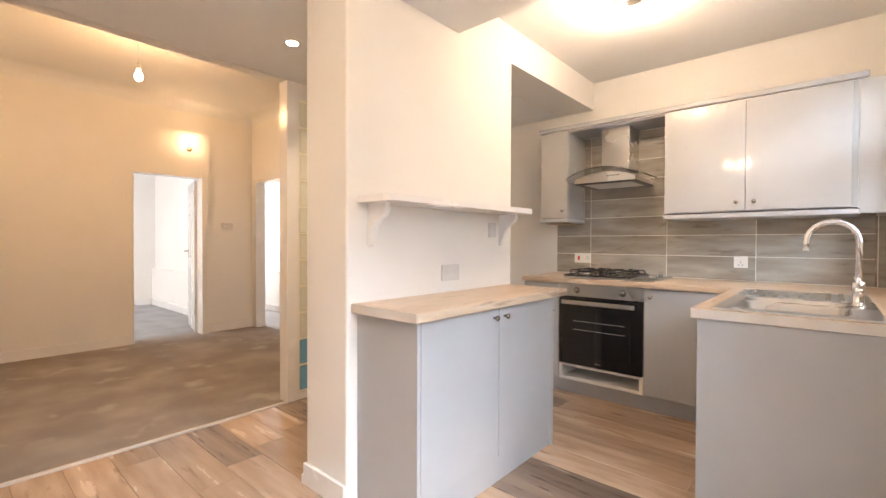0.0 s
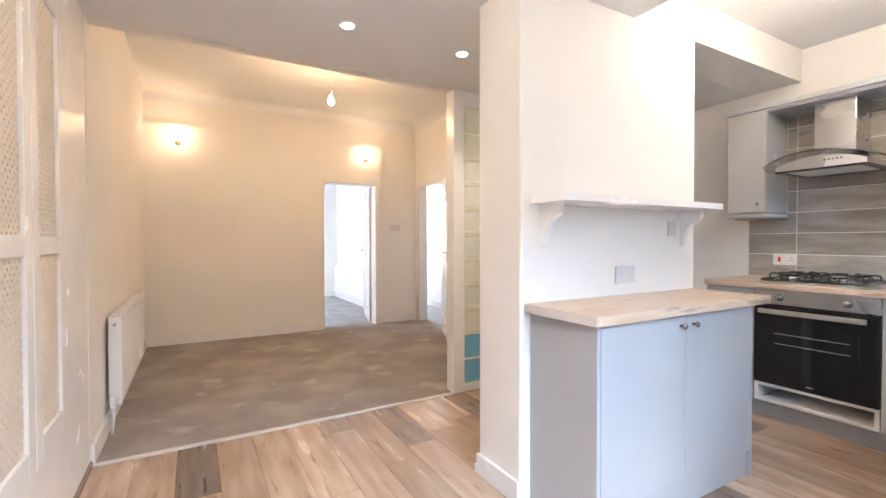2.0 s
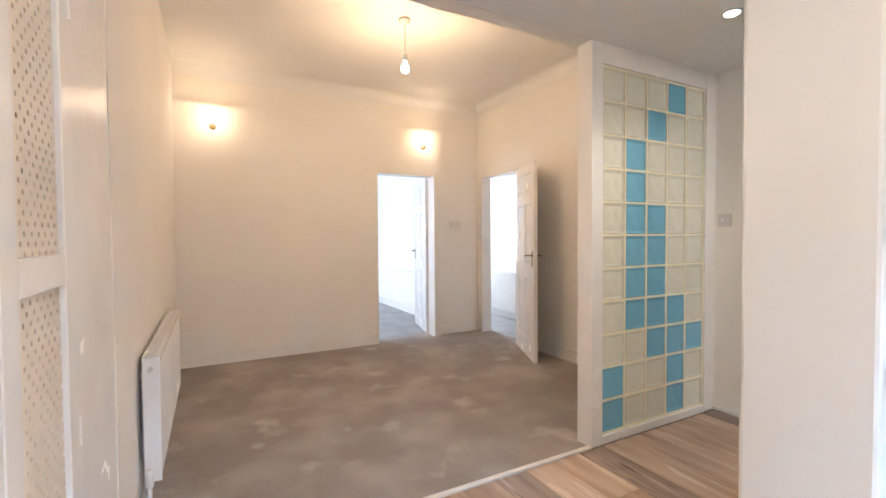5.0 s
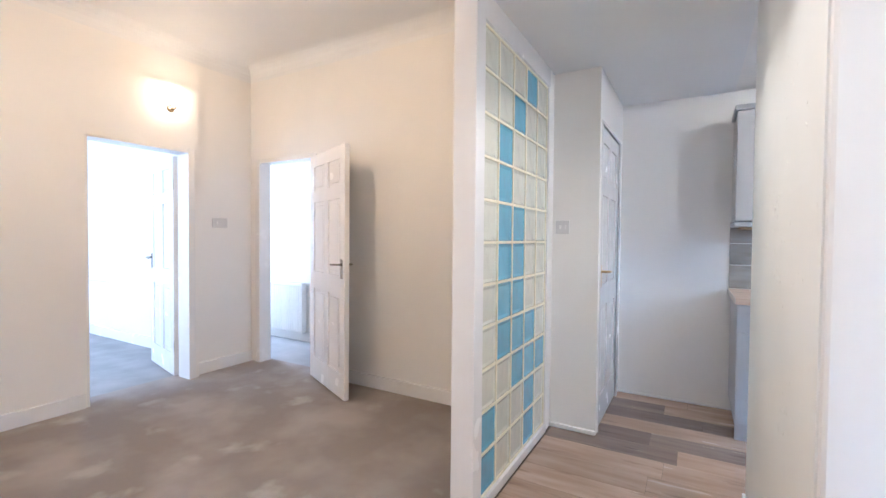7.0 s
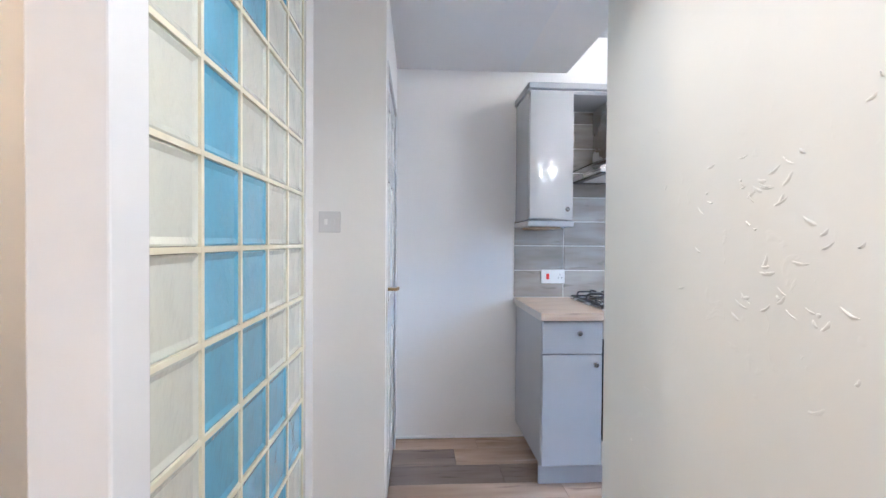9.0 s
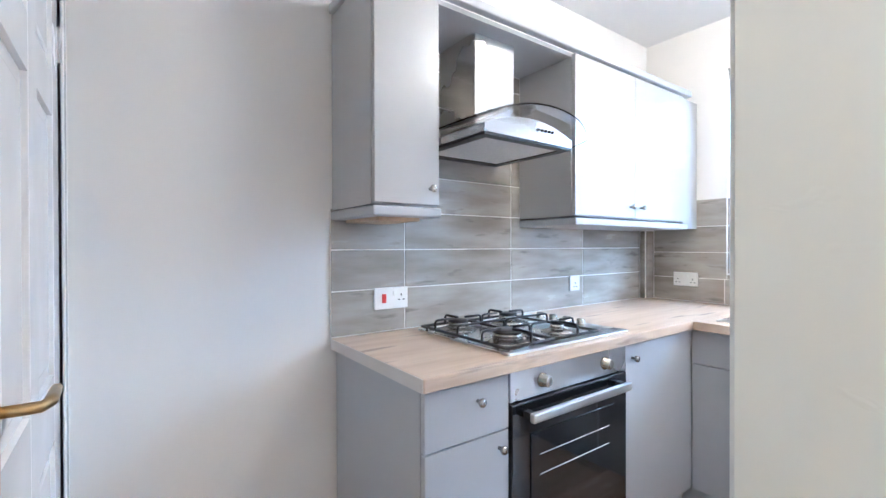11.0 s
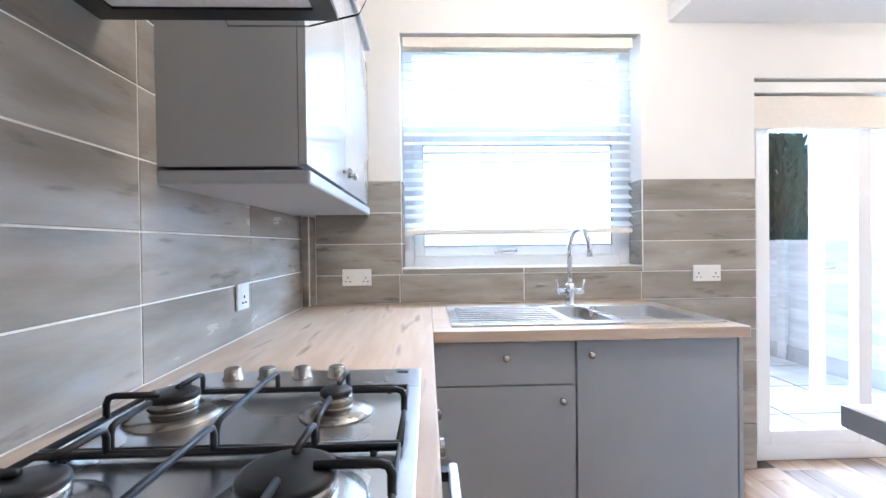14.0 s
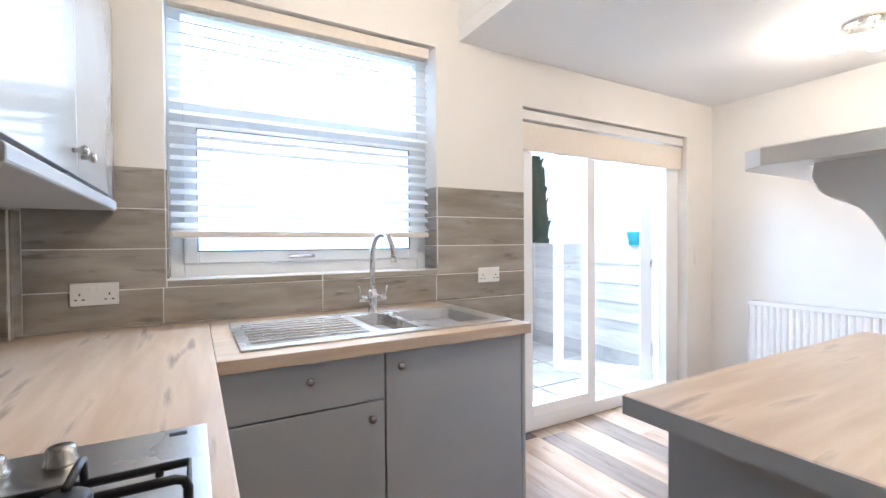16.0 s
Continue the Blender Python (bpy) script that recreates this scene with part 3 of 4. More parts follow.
box(w, -1.07, -0.53, 2.925, 2.945, 0.715, 0.745, .005)
part("handle", w, M_STEEL, od, "flat steel handle bar")
for x in (-1.05, -0.55):
    part("handle_mount", bx(x - .012, x + .012, 2.944, 2.979, 0.72, 0.74), M_BLACK, od)
part("badge", bx(-0.82, -0.78, 2.976, 2.979, 0.275, 0.282), M_STEEL, od)
for x in (-0.968, -0.625):
    part("dial", lathe(bmesh.new(), [(0.024, 0), (0.024, -.006), (0.02, -.008), (0.0185, -.028), (0.015, -.031)], (x, 2.984, 0.82), 'Y', 24), M_KNOB, ov, "round steel control dial", True)
w = bmesh.new()
box(w, -1.112, -1.09, 2.99, 3.4, 0.12, 0.243); box(w, -0.508, -0.486, 2.99, 3.4, 0.12, 0.243)
box(w, -1.09, -0.508, 2.99, 3.4, 0.12, 0.14); box(w, -1.09, -0.508, 2.99, 3.4, 0.225, 0.243)
box(w, -1.09, -0.508, 3.38, 3.4, 0.14, 0.225)
oh = thing("oven_housing", (-0.8, 3.1, 0.12), "open white chipboard housing under the oven", "cabinet")
part("frame", w, M_PLATE, oh)

# gas hob
hb = thing("gas_hob", (-0.79, 3.25, 0.91), "stainless steel four-burner gas hob with black pan supports", "hob")
part("plate", bx(-1.10, -0.435, 3.0, 3.53, 0.911, 0.921, .003), M_STEEL, hb)
for x, y, r in ((-0.972, 3.14, .054), (-0.98, 3.415, .040), (-0.695, 3.42, .040), (-0.70, 3.143, .027)):
    bu = part("burner", lathe(bmesh.new(), [(r + .036, 0), (r + .034, .004), (r + .012, .011), (r + .002, .012), (r * .92, .013), (r * .92, .017), (r, .018), (r, .031), (r * .8, .032)], (x, y, .921), 'Z', 28), M_KNOB, hb, "", True)
    part("cap", lathe(bmesh.new(), [(r * .9, .032), (r * 1.02, .034), (r * 1.0, .040), (r * .85, .043), (r * .3, .044)], (x, y, .921), 'Z', 28), M_BLACK, bu, "black enamel burner cap", True)
for x0, x1 in ((-1.092, -0.858), (-0.850, -0.605)):
    xm = (x0 + x1) / 2
    zt = 0.968
    w = bmesh.new()
    tube(w, [(x0, 3.025, .932), (x1, 3.025, .932), (x1, 3.51, .932), (x0, 3.51, .932), (x0, 3.025, .932)], 0.0058)
    for fx, way in ((x0, 1), (x1, -1)):
        for fy in (3.14, 3.417):
            tube(w, [(fx, fy, .932), (fx, fy, zt - .012), (fx + way * .004, fy, zt - .003), (fx + way * .013, fy, zt), (fx + way * .085, fy, zt)], 0.0048)
    for fy, way in ((3.025, 1), (3.51, -1)):
        tube(w, [(xm, fy, .932), (xm, fy, zt - .012), (xm, fy + way * .004, zt - .003), (xm, fy + way * .013, zt), (xm, fy + way * .085, zt)], 0.0055)
    # the bridge between the two burners
    tube(w, [(x0, 3.275, .932), (x0, 3.275, zt - .012), (x0 + .004, 3.275, zt - .003), (x0 + .013, 3.275, zt),
             (x1 - .013, 3.275, zt), (x1 - .004, 3.275, zt - .003), (x1, 3.275, zt - .012), (x1, 3.275, .932)], 0.0048)
    for fx in (x0, x1):
        for fy in (3.06, 3.475):
            rod(w, (fx, fy, .921), (fx, fy, .932), .005, seg=8)
    part("pan_support", w, M_BLACK, hb, "black enamelled wire pan support", True)
for y in (3.185, 3.26, 3.335, 3.41):
    part("dial", lathe(bmesh.new(), [(0.021, 0), (0.021, .004), (0.018, .005), (0.0175, .022), (0.015, .025)], (-0.493, y, .921), 'Z', 24), M_KNOB, hb, "ribbed nickel control dial", True)
part("badge", bx(-0.468, -0.458, 3.03, 3.055, .9205, .9222), M_BLACK, hb)

# sink and tap
sk = thing("sink", (0.38, 2.36, 0.90), "stainless steel one-and-a-half bowl sink with a ridged drainer", "sink")
X0, X1 = 0.115, 0.63
bowls = [(1.955, 2.245), (2.28, 2.43)]
w = bmesh.new()
zr, z2 = 0.910, 0.918
ys = [1.88, 1.955, 2.245, 2.28, 2.43, 2.90]
box(w, X0, 0.175, ys[0], ys[5], zr, z2, .003); box(w, 0.545, X1, ys[0], ys[5], zr, z2, .003)
for a, b in ((ys[0], ys[1]), (ys[2], ys[3]), (ys[4], ys[5])):
    box(w, 0.175, 0.545, a, b, zr + .0008, z2 - .002)
part("rim", w, M_STEEL, sk)
for (a, b), dep in zip(bowls, (0.16, 0.11)):
    w = bmesh.new()
    x0, x1 = (0.175, 0.545) if dep > .15 else (0.175, 0.545)
    prof = [(0, 0), (.004, -.02), (.012, -dep + .03), (.035, -dep)]
    rings = []
    for inset, dz in prof:
        rr = 0.05
        ring = []
        for cx, cy, a0 in ((x1 - rr, b - rr, 0), (x0 + rr, b - rr, 90), (x0 + rr, a + rr, 180), (x1 - rr, a + rr, 270)):
            for k in range(5):
                t = radians(a0 + k * 22.5)
                ring.append(w.verts.new((cx + (rr - inset) * math.cos(t), cy + (rr - inset) * math.sin(t), z2 - .003 + dz)))
        rings.append(ring)
    for r0, r1 in zip(rings, rings[1:]):
        for k in range(20):
            w.faces.new((r0[k], r0[(k + 1) % 20], r1[(k + 1) % 20], r1[k]))
    w.faces.new(rings[-1])
    bo = part("bowl", w, M_STEEL, sk, "", True)
    part("waste", rod(bmesh.new(), ((x0 + x1) / 2, (a + b) / 2, z2 - dep - .003), ((x0 + x1) / 2, (a + b) / 2, z2 - dep + .002), .03), M_CHROME, bo)
for k in range(8):
    x = 0.165 + k * 0.05
    part("drainer_ridge", bx(x, x + .022, 2.475, 2.865, z2 - .003, z2 + .003, .002), M_CHROME, sk)
tp = thing("mixer_tap", (0.57, 2.318, 0.918), "chrome swan-neck kitchen mixer tap with two levers", "tap")
part("base", lathe(bmesh.new(), [(.026, 0), (.026, .006), (.02, .012), (.018, .06), (.022, .065), (.022, .10), (.013, .106)], (0.57, 2.318, .918), 'Z', 24), M_CHROME, tp, "", True)
neck = [(0.57, 2.318, 1.02), (0.57, 2.318, 1.19)]
for k in range(1, 13):
    a = math.pi * k / 12
    neck.append((0.57 - 0.085 + 0.085 * math.cos(a), 2.318 - .03 * k / 12, 1.19 + 0.085 * math.sin(a)))
neck.append((0.398, 2.287, 1.15))
part("spout", tube(bmesh.new(), neck, .0115, 14), M_CHROME, tp, "", True)
for s in (-1, 1):
    lv = part("valve", rod(bmesh.new(), (0.57, 2.318 + s * .02, .985), (0.57, 2.318 + s * .062, .985), .013), M_CHROME, tp, "", True)
    part("lever", rod(bmesh.new(), (0.57, 2.318 + s * .055, .985), (0.56, 2.318 + s * .066, 1.04), .0055, .004), M_CHROME, lv, "", True)


# electrical plates
def plate(name, m, wide, high, label, category, draw=(), mat_p=M_PLATE):
    """A faceplate in the local XZ plane, its face towards -Y, at the pose m."""
    o = thing(name, (0, 0, 0), label, category)
    part("faceplate", bx(-wide / 2, wide / 2, -.009, 0, -high / 2, high / 2, .003), mat_p, o)
    for nm, mat, x, z, a, b in draw:
        part(nm, bx(x - a / 2, x + a / 2, -.0125, -.0085, z - b / 2, z + b / 2, .0008), mat, o)
    o.matrix_basis = m
    return o


def socket_holes(x, z=-.012):
    return [("pin_slot", M_DARK, x, z + .012, .004, .009), ("pin_slot", M_DARK, x - .011, z - .008, .008, .0045), ("pin_slot", M_DARK, x + .011, z - .008, .008, .0045)]


DOUBLE = [("rocker", M_PLATE, -.012, .018, .011, .018), ("rocker", M_PLATE, .012, .018, .011, .018)] + socket_holes(-.045) + socket_holes(.045)
plate("cooker_switch", pose(-1.19, 3.597, 1.047), .155, .088, "white cooker switch with red rocker and socket", "switch",
      [("red_rocker", M_RED, -.035, 0, .018, .036), ("rocker", M_PLATE, .012, .02, .011, .018)] + socket_holes(.045, .0))
plate("spur_switch", pose(0.0, 3.597, 1.047), .086, .086, "white fused spur plate on the tiles", "switch", socket_holes(0))
plate("double_socket", pose(XE - .013, 3.345, 1.048, 0, 0, -90), .148, .086, "white double socket on the tiled wall", "socket", DOUBLE)
plate("double_socket", pose(XE - .013, 1.525, 1.045, 0, 0, -90), .148, .086, "white double socket on the tiled wall by the patio door", "socket", DOUBLE)
plate("wall_socket", pose(PE + .001, 1.64, 1.015, 0, 0, 90), .148, .088, "painted-over pale double blanking plate on the chimney breast", "plate", [("screw", M_PAINTED, -.03, 0, .006, .006), ("screw", M_PAINTED, .03, 0, .006, .006)], M_PAINTED)
plate("blank_plate", pose(PE + .001, 2.04, 1.26, 0, 0, 90), .075, .09, "small pale blanking plate under the shelf", "plate", [("screw", M_PAINTED, -.025, 0, .006, .006)], M_PAINTED)
plate("light_switch", pose(-2.43, 2.654, 1.345), .09, .088, "pale double light switch in the passage", "switch", [("rocker", M_PLATE, -.015, 0, .012, .024), ("rocker", M_PAINTED, .015, 0, .012, .024)], M_PAINTED)
plate("light_switch", pose(XW - .069, 2.28, 1.39, 0, 0, 90), .148, .088, "pale double light switch between the two doorways", "switch", [("rocker", M_PLATE, -.03, 0, .012, .024), ("rocker", M_PAINTED, .03, 0, .012, .024)], M_PAINTED)
plate("wall_vent_cover", pose(XW + .001, -0.67, 0.26, 0, 0, 90), .20, .15, "cream painted cover plate low on the wall", "vent", [("slot", M_PLATE, 0, .03, .15, .006), ("slot", M_PLATE, 0, -.03, .15, .006)])
plate("blind_switch", pose(XE - .001, -0.56, 1.12, 0, 0, -90), .03, .17, "narrow white plate beside the patio door", "plate", [("screw", M_PLATE, 0, .06, .006, .006)])


# ---- kitchen window and patio door ----
def frame_ring(bm, x0, x1, y0, y1, z0, z1, b):
    box(bm, x0, x1, y0, y0 + b, z0, z1, .004); box(bm, x0, x1, y1 - b, y1, z0, z1, .004)
    box(bm, x0, x1, y0 + b, y1 - b, z0, z0 + b, .004); box(bm, x0, x1, y0 + b, y1 - b, z1 - b, z1, .004)
    return bm


wi = tagged(new("window_1"), "white plastic window with a top-hung opening light", "window", "", "structure")
wi.location = (0.92, 2.5, WZ0)
part("window_frame", frame_ring(bmesh.new(), 0.93, 0.99, WY0, WY1, WZ0, WZ1, .06), M_UPVC, wi)
part("transom", bx(0.93, 0.99, WY0 + .06, WY1 - .06, 1.80, 1.86, .004), M_UPVC, wi)
sa = part("sash", frame_ring(bmesh.new(), 0.915, 0.965, WY0 + .06, WY1 - .06, WZ0 + .06, 1.80, .055), M_UPVC, wi)
part("gasket", frame_ring(bmesh.new(), 0.913, 0.917, WY0 + .112, WY1 - .112, WZ0 + .112, 1.748, .004), M_DARK, sa)
part("handle", tube(bmesh.new(), [(0.905, 2.50, WZ0 + .085), (0.895, 2.53, WZ0 + .085), (0.89, 2.62, WZ0 + .08)], .009), M_STEEL, sa, "steel window handle", True)
p = part("pane", bx(0.945, 0.951, WY0 + .11, WY1 - .11, WZ0 + .11, 1.75), M_GLASS, wi)
p.visible_shadow = False
p = part("pane", bx(0.955, 0.961, WY0 + .06, WY1 - .06, 1.86, WZ1 - .06), M_GLASS, wi)
p.visible_shadow = False
part("window_sill", bx(XE + .002, 0.93, WY0 + .002, WY1 - .002, WZ0 - .03, WZ0 + .003, .003), M_UPVC, wi)

bl = thing("venetian_blind", (0.86, 2.5, 2.28), "white horizontal-slat blind lowered over most of the window", "blind")
part("headrail", bx(0.82, 0.885, WY0 + .03, WY1 - .012, 2.235, 2.29, .004), M_FABRIC, bl, "cream headrail")
part("bottom_rail", bx(0.825, 0.878, WY0 + .035, WY1 - .015, 1.262, 1.290, .008), M_FABRIC, bl, "cream bottom rail")
slat = None
for k in range(20):
    z = 1.312 + k * 0.0478
    w = bmesh.new()
    if slat is None:
        prism(w, [(-.0215, -.0145), (0, .0012), (.0215, .0115), (.022, .014), (0, .0038), (-.022, -.012)], 'Y', WY0 + .035, WY1 - .015)
        slat = part("slat", w, M_SLAT, bl)
        slat.location = (0.852, 0, z)
    else:
        w.free()
        o = new("slat", slat.data)
        o.parent, o.matrix_parent_inverse = bl, slat.matrix_parent_inverse
        o.location = (0.852, 0, z)
for y in (2.05, 2.5, 2.95):
    part("ladder_cord", rod(bmesh.new(), (0.826, y, 1.28), (0.826, y, 2.24), .0015, seg=6), M_PLATE, bl)

dr = tagged(new("door_1"), "white plastic patio door with one leaf standing open", "door", "", "structure")
dr.location = (0.92, 0.4, 0)
FX0, FX1 = 0.875, 0.945
w = bmesh.new()
box(w, FX0, FX1, FY0, FY0 + .16, 0, FZ1, .004); box(w, FX0, FX1, FY1 - .06, FY1, 0, FZ1, .004)
box(w, FX0, FX1, FY0 + .16, FY1 - .06, FZ1 - .07, FZ1, .004); box(w, FX0, FX1, FY0 + .16, FY1 - .06, 0.0, 0.09, .004)
part("door_frame", w, M_UPVC, dr)
fl = part("fixed_leaf", frame_ring(bmesh.new(), FX0 - .004, FX1 - .01, .535, FY1 - .061, .091, FZ1 - .071, .075), M_UPVC, dr)
p = part("pane", bx(.905, .912, .60, FY1 - .13, .16, FZ1 - .14), M_GLASS, fl)
p.visible_shadow = False
w = frame_ring(bmesh.new(), -.03, .03, 0, .79, .095, FZ1 - .075, .085)
leaf = part("open_leaf", w, M_UPVC, dr)
p = part("pane", bx(-.004, .004, .08, .71, .17, FZ1 - .15), M_GLASS, leaf)
p.visible_shadow = False
for z in (.3, 1.0, 1.8):
    part("hinge", rod(bmesh.new(), (-.035, 0.0, z), (-.035, 0.0, z + .09), .011, seg=10), M_STEEL, leaf)
part("handle", tube(bmesh.new(), [(-.03, .74, 1.02), (-.07, .74, 1.02), (-.07, .64, 1.02)], .009), M_STEEL, leaf, "", True)
leaf.matrix_parent_inverse = Matrix.Translation(dr.location).inverted()
leaf.matrix_basis = pose(0.985, -0.255, 0, 0, 0, -52)
rb = thing("roman_blind", (0.84, 0.42, 1.8), "cream fabric blind drawn up over the patio door", "blind")
part("headrail", bx(0.82, 0.875, FY0 + .02, FY1 - .01, 2.0, FZ1 - .012, .004), M_PLATE, rb)
for k in range(3):
    part("fold", bx(0.826 + k * .008, 0.862 + k * .003, FY0 + .03, FY1 - .015, 1.81 + k * .012, 1.985 - k * .02, .006), M_FABRIC, rb)
w = tube(bmesh.new(), [(0.85, FY1 - .03, 1.95), (0.852, FY1 - .03, 1.3), (0.85, FY1 - .032, .98)], .003, 6)
part("cord", w, M_PLATE, rb)
part("cord_weight", lathe(bmesh.new(), [(.004, .04), (.009, 0), (.006, -.012)], (0.85, FY1 - .032, .96), 'Z', 12), M_PLATE, rb)


# ---- radiators, built-in cupboard, doors ----
def radiator(name, x0, x1, z0, z1, yb, depth, label, fins, valve_x):
    """A panel radiator on a wall at y = yb that stands out towards +Y."""
    r = thing(name, ((x0 + x1) / 2, yb + depth / 2, z0), label, "radiator")
    for y in ((yb + depth - .016,) if depth < .09 else (yb + .035, yb + depth - .016)):
        w = bmesh.new()
        outline, n = [], fins
        step = (x1 - x0 - .04) / n
        for k in range(n):
            a = x0 + .02 + k * step
            outline += [(a, y + .006), (a + step * .25, y + .016), (a + step * .7, y + .016), (a + step * .95, y + .006)]
        prism(w, [(x0, y)] + [(x0, y + .006)] + outline + [(x1, y + .006), (x1, y)], 'Z', z0 + .02, z1 - .035)
        box(w, x0, x1, y - .002, y + .012, z1 - .035, z1 - .004, .004)
        box(w, x0, x1, y - .002, y + .012, z0, z0 + .02, .004)
        part("panel", w, M_GLOSSW, r)
    w = bmesh.new()
    n = int((x1 - x0) / .012)
    for k in range(n):
        a = x0 + .004 + k * (x1 - x0 - .008) / n
        box(w, a, a + .005, yb + .03, yb + depth - .012, z1 - .006, z1)
    box(w, x0, x1, yb + .02, yb + .03, z1 - .03, z1 + .001); box(w, x0, x1, yb + depth - .012, yb + depth + .002, z1 - .03, z1 + .001)
    part("top_grille", w, M_GLOSSW, r)
    for x in (x0, x1 - .004):
        part("side_panel", bx(x - .001, x + .005, yb + .02, yb + depth + .001, z0, z1 - .006, .002), M_GLOSSW, r)
    part("plug", rod(bmesh.new(), (valve_x, yb + depth * .6, z1 - .05), (valve_x + (.014 if valve_x > x0 + .2 else -.014), yb + depth * .6, z1 - .05), .011), M_CHROME, r)
    s = 1 if valve_x > x0 + .2 else -1
    tail = part("valve", lathe(bmesh.new(), [(.011, -.03), (.016, -.02), (.016, .03), (.012, .05)], (valve_x + s * .03, yb + depth * .5, z0 + .02), 'Z', 16), M_PLATE, r, "", True)
    part("pipe", tube(bmesh.new(), [(valve_x + s * .03, yb + depth * .5, z0), (valve_x + s * .03, yb + depth * .5, .08), (valve_x + s * .032, yb + depth * .4, 0.0)], .0085), M_GLOSSW, tail, "", True)
    for x in (x0 + .12, x1 - .12):
        part("wall_bracket", bx(x, x + .02, yb + .001, yb + .03, z0 + .06, z1 - .08), M_GLOSSW, r)
    return r


radiator("radiator", -4.35, -2.95, 0.17, 0.725, YS + .003, .085, "white panel radiator under the living room side wall", 34, -2.95)
radiator("radiator", -0.80, 0.46, 0.14, 0.775, YS, .125, "white double panel radiator with a top grille", 30, .46)

# radiator of the back room, on its far wall
rr = radiator("radiator", -0.6, 0.6, 0.15, 0.75, 0, .09, "white panel radiator in the bright back room", 30, 0.6)
rr.matrix_basis = pose(-6.31, 3.455, 0.11, 0, 0, 180)

# cupboard doors with pierced hardboard panels
cb = tagged(new("door_2"), "white built-in cupboard with pierced decorative panels", "cupboard", "", "structure")
cb.location = (-1.56, YS, 0.4)
w = bmesh.new()
y0, y1 = YS - .03, YS + .008
box(w, -2.02, -1.985, y0, y1, .40, 2.24, .003); box(w, -1.135, -1.10, y0, y1, .40, 2.24, .003)
box(w, -1.985, -1.135, y0, y1, 2.21, 2.24, .003)
part("surround", w, M_GLOSSW, cb)
for a, b in ((-1.983, -1.563), (-1.557, -1.137)):
    lf = bmesh.new()
    yy0, yy1 = YS - .012, YS + .014
    box(lf, a, a + .075, yy0, yy1, .405, 2.205, .003); box(lf, b - .075, b, yy0, yy1, .405, 2.205, .003)
    box(lf, a + .075, b - .075, yy0, yy1, .405, .50, .003); box(lf, a + .075, b - .075, yy0, yy1, 2.09, 2.205, .003)
    box(lf, a + .075, b - .075, yy0, yy1, 1.14, 1.21, .003)
    d = part("door", lf, M_GLOSSW, cb)
    for z0, z1 in ((.50, 1.14), (1.21, 2.09)):
        pn = bmesh.new()
        nx, nz = 14, int((z1 - z0) / .0185)
        px, pz = (b - a - .15) / nx, (z1 - z0) / nz
        yf = YS - .002
        rows = [[pn.verts.new((a + .075 + i * px * .5, yf, z0 + j * pz * .5)) for i in range(2 * nx + 1)] for j in range(2 * nz + 1)]
        for j in range(2 * nz):
            for i in range(2 * nx):
                if (i + j) % 4 == 0 and j % 2 == 0:
                    continue
                pn.faces.new((rows[j][i], rows[j][i + 1], rows[j + 1][i + 1], rows[j + 1][i]))
        o = part("pierced_panel", pn, M_PIERCED, d, "cream pierced hardboard panel")
        sm = o.modifiers.new("thick", 'SOLIDIFY')
        sm.thickness = 0.004
    for z in (.75, 1.75):
        part("hinge", bx(b - .004 if b > -1.3 else a - .008, b + .01 if b > -1.3 else a + .004, YS + .006, YS + .018, z, z + .07, .002), M_GLOSSW, d)
w = bx(-2.06, -2.025, YS - .60, YS - .152, .3, 2.3)
box(w, -1.095, -1.06, YS - .60, YS - .152, .3, 2.3)
box(w, -2.06, -1.06, YS - .60, YS - .152, 2.3, 2.34); box(w, -2.06, -1.06, YS - .60, YS - .152, .26, .3)
structure("wall_cupboard_inside", w, M_WOODPLY, "bare board inside of the built-in cupboard", "cupboard")
structure("baseboard", bx(-2.5, -1.0, YS, YS + .012, 0, .03), M_PLANK_D, "dark floor edging strip", "skirting")


def panel_door(name, width, height, label, hinge_m, handle_mat=M_KNOB):
    """A six-panel door leaf, hinge at the local origin, reaching +X, thickness along Y."""
    o = tagged(new(name), label, "door", "", "structure")
    t = .038
    st, rails = .10, [(0, .19), (.80, .95), (1.55, 1.65), (height - .10, height)]
    w = bmesh.new()
    for a, b in ((0, st), (width - st, width), (width / 2 - .045, width / 2 + .045)):
        box(w, a, b, -t / 2, t / 2, 0, height, .002)
    for a, b in rails:
        box(w, st, width / 2 - .045, -t / 2 + .0005, t / 2 - .0005, a, b)
        box(w, width / 2 + .045, width - st, -t / 2 + .0005, t / 2 - .0005, a, b)
    part("leaf", w, M_GLOSSW, o)
    for (z0, z1) in zip([r[1] for r in rails], [r[0] for r in rails[1:]]):
        for a, b in ((st, width / 2 - .045), (width / 2 + .045, width - st)):
            w = bx(a, b, -.008, .008, z0, z1)
            box(w, a + .03, b - .03, -.014, .014, z0 + .03, z1 - .03, .008)
            part("panel", w, M_GLOSSW, o)
    for s in (-1, 1):
        h = part("handle_plate", bx(width - .075, width - .035, s * t / 2 - .004, s * t / 2 + .004, .93, 1.08, .002), handle_mat, o)
        part("lever", tube(bmesh.new(), [(width - .055, s * t / 2, 1.04), (width - .055, s * (t / 2 + .045), 1.04), (width - .075, s * (t / 2 + .052), 1.04), (width - .16, s * (t / 2 + .05), 1.035)], .008), handle_mat, h, "", True)
    for z in (.22, height - .3):
        part("hinge", bx(-.012, .012, t / 2 - .004, t / 2 + .006, z, z + .09, .001), M_STEEL, o)
    o.matrix_basis = hinge_m
    return o


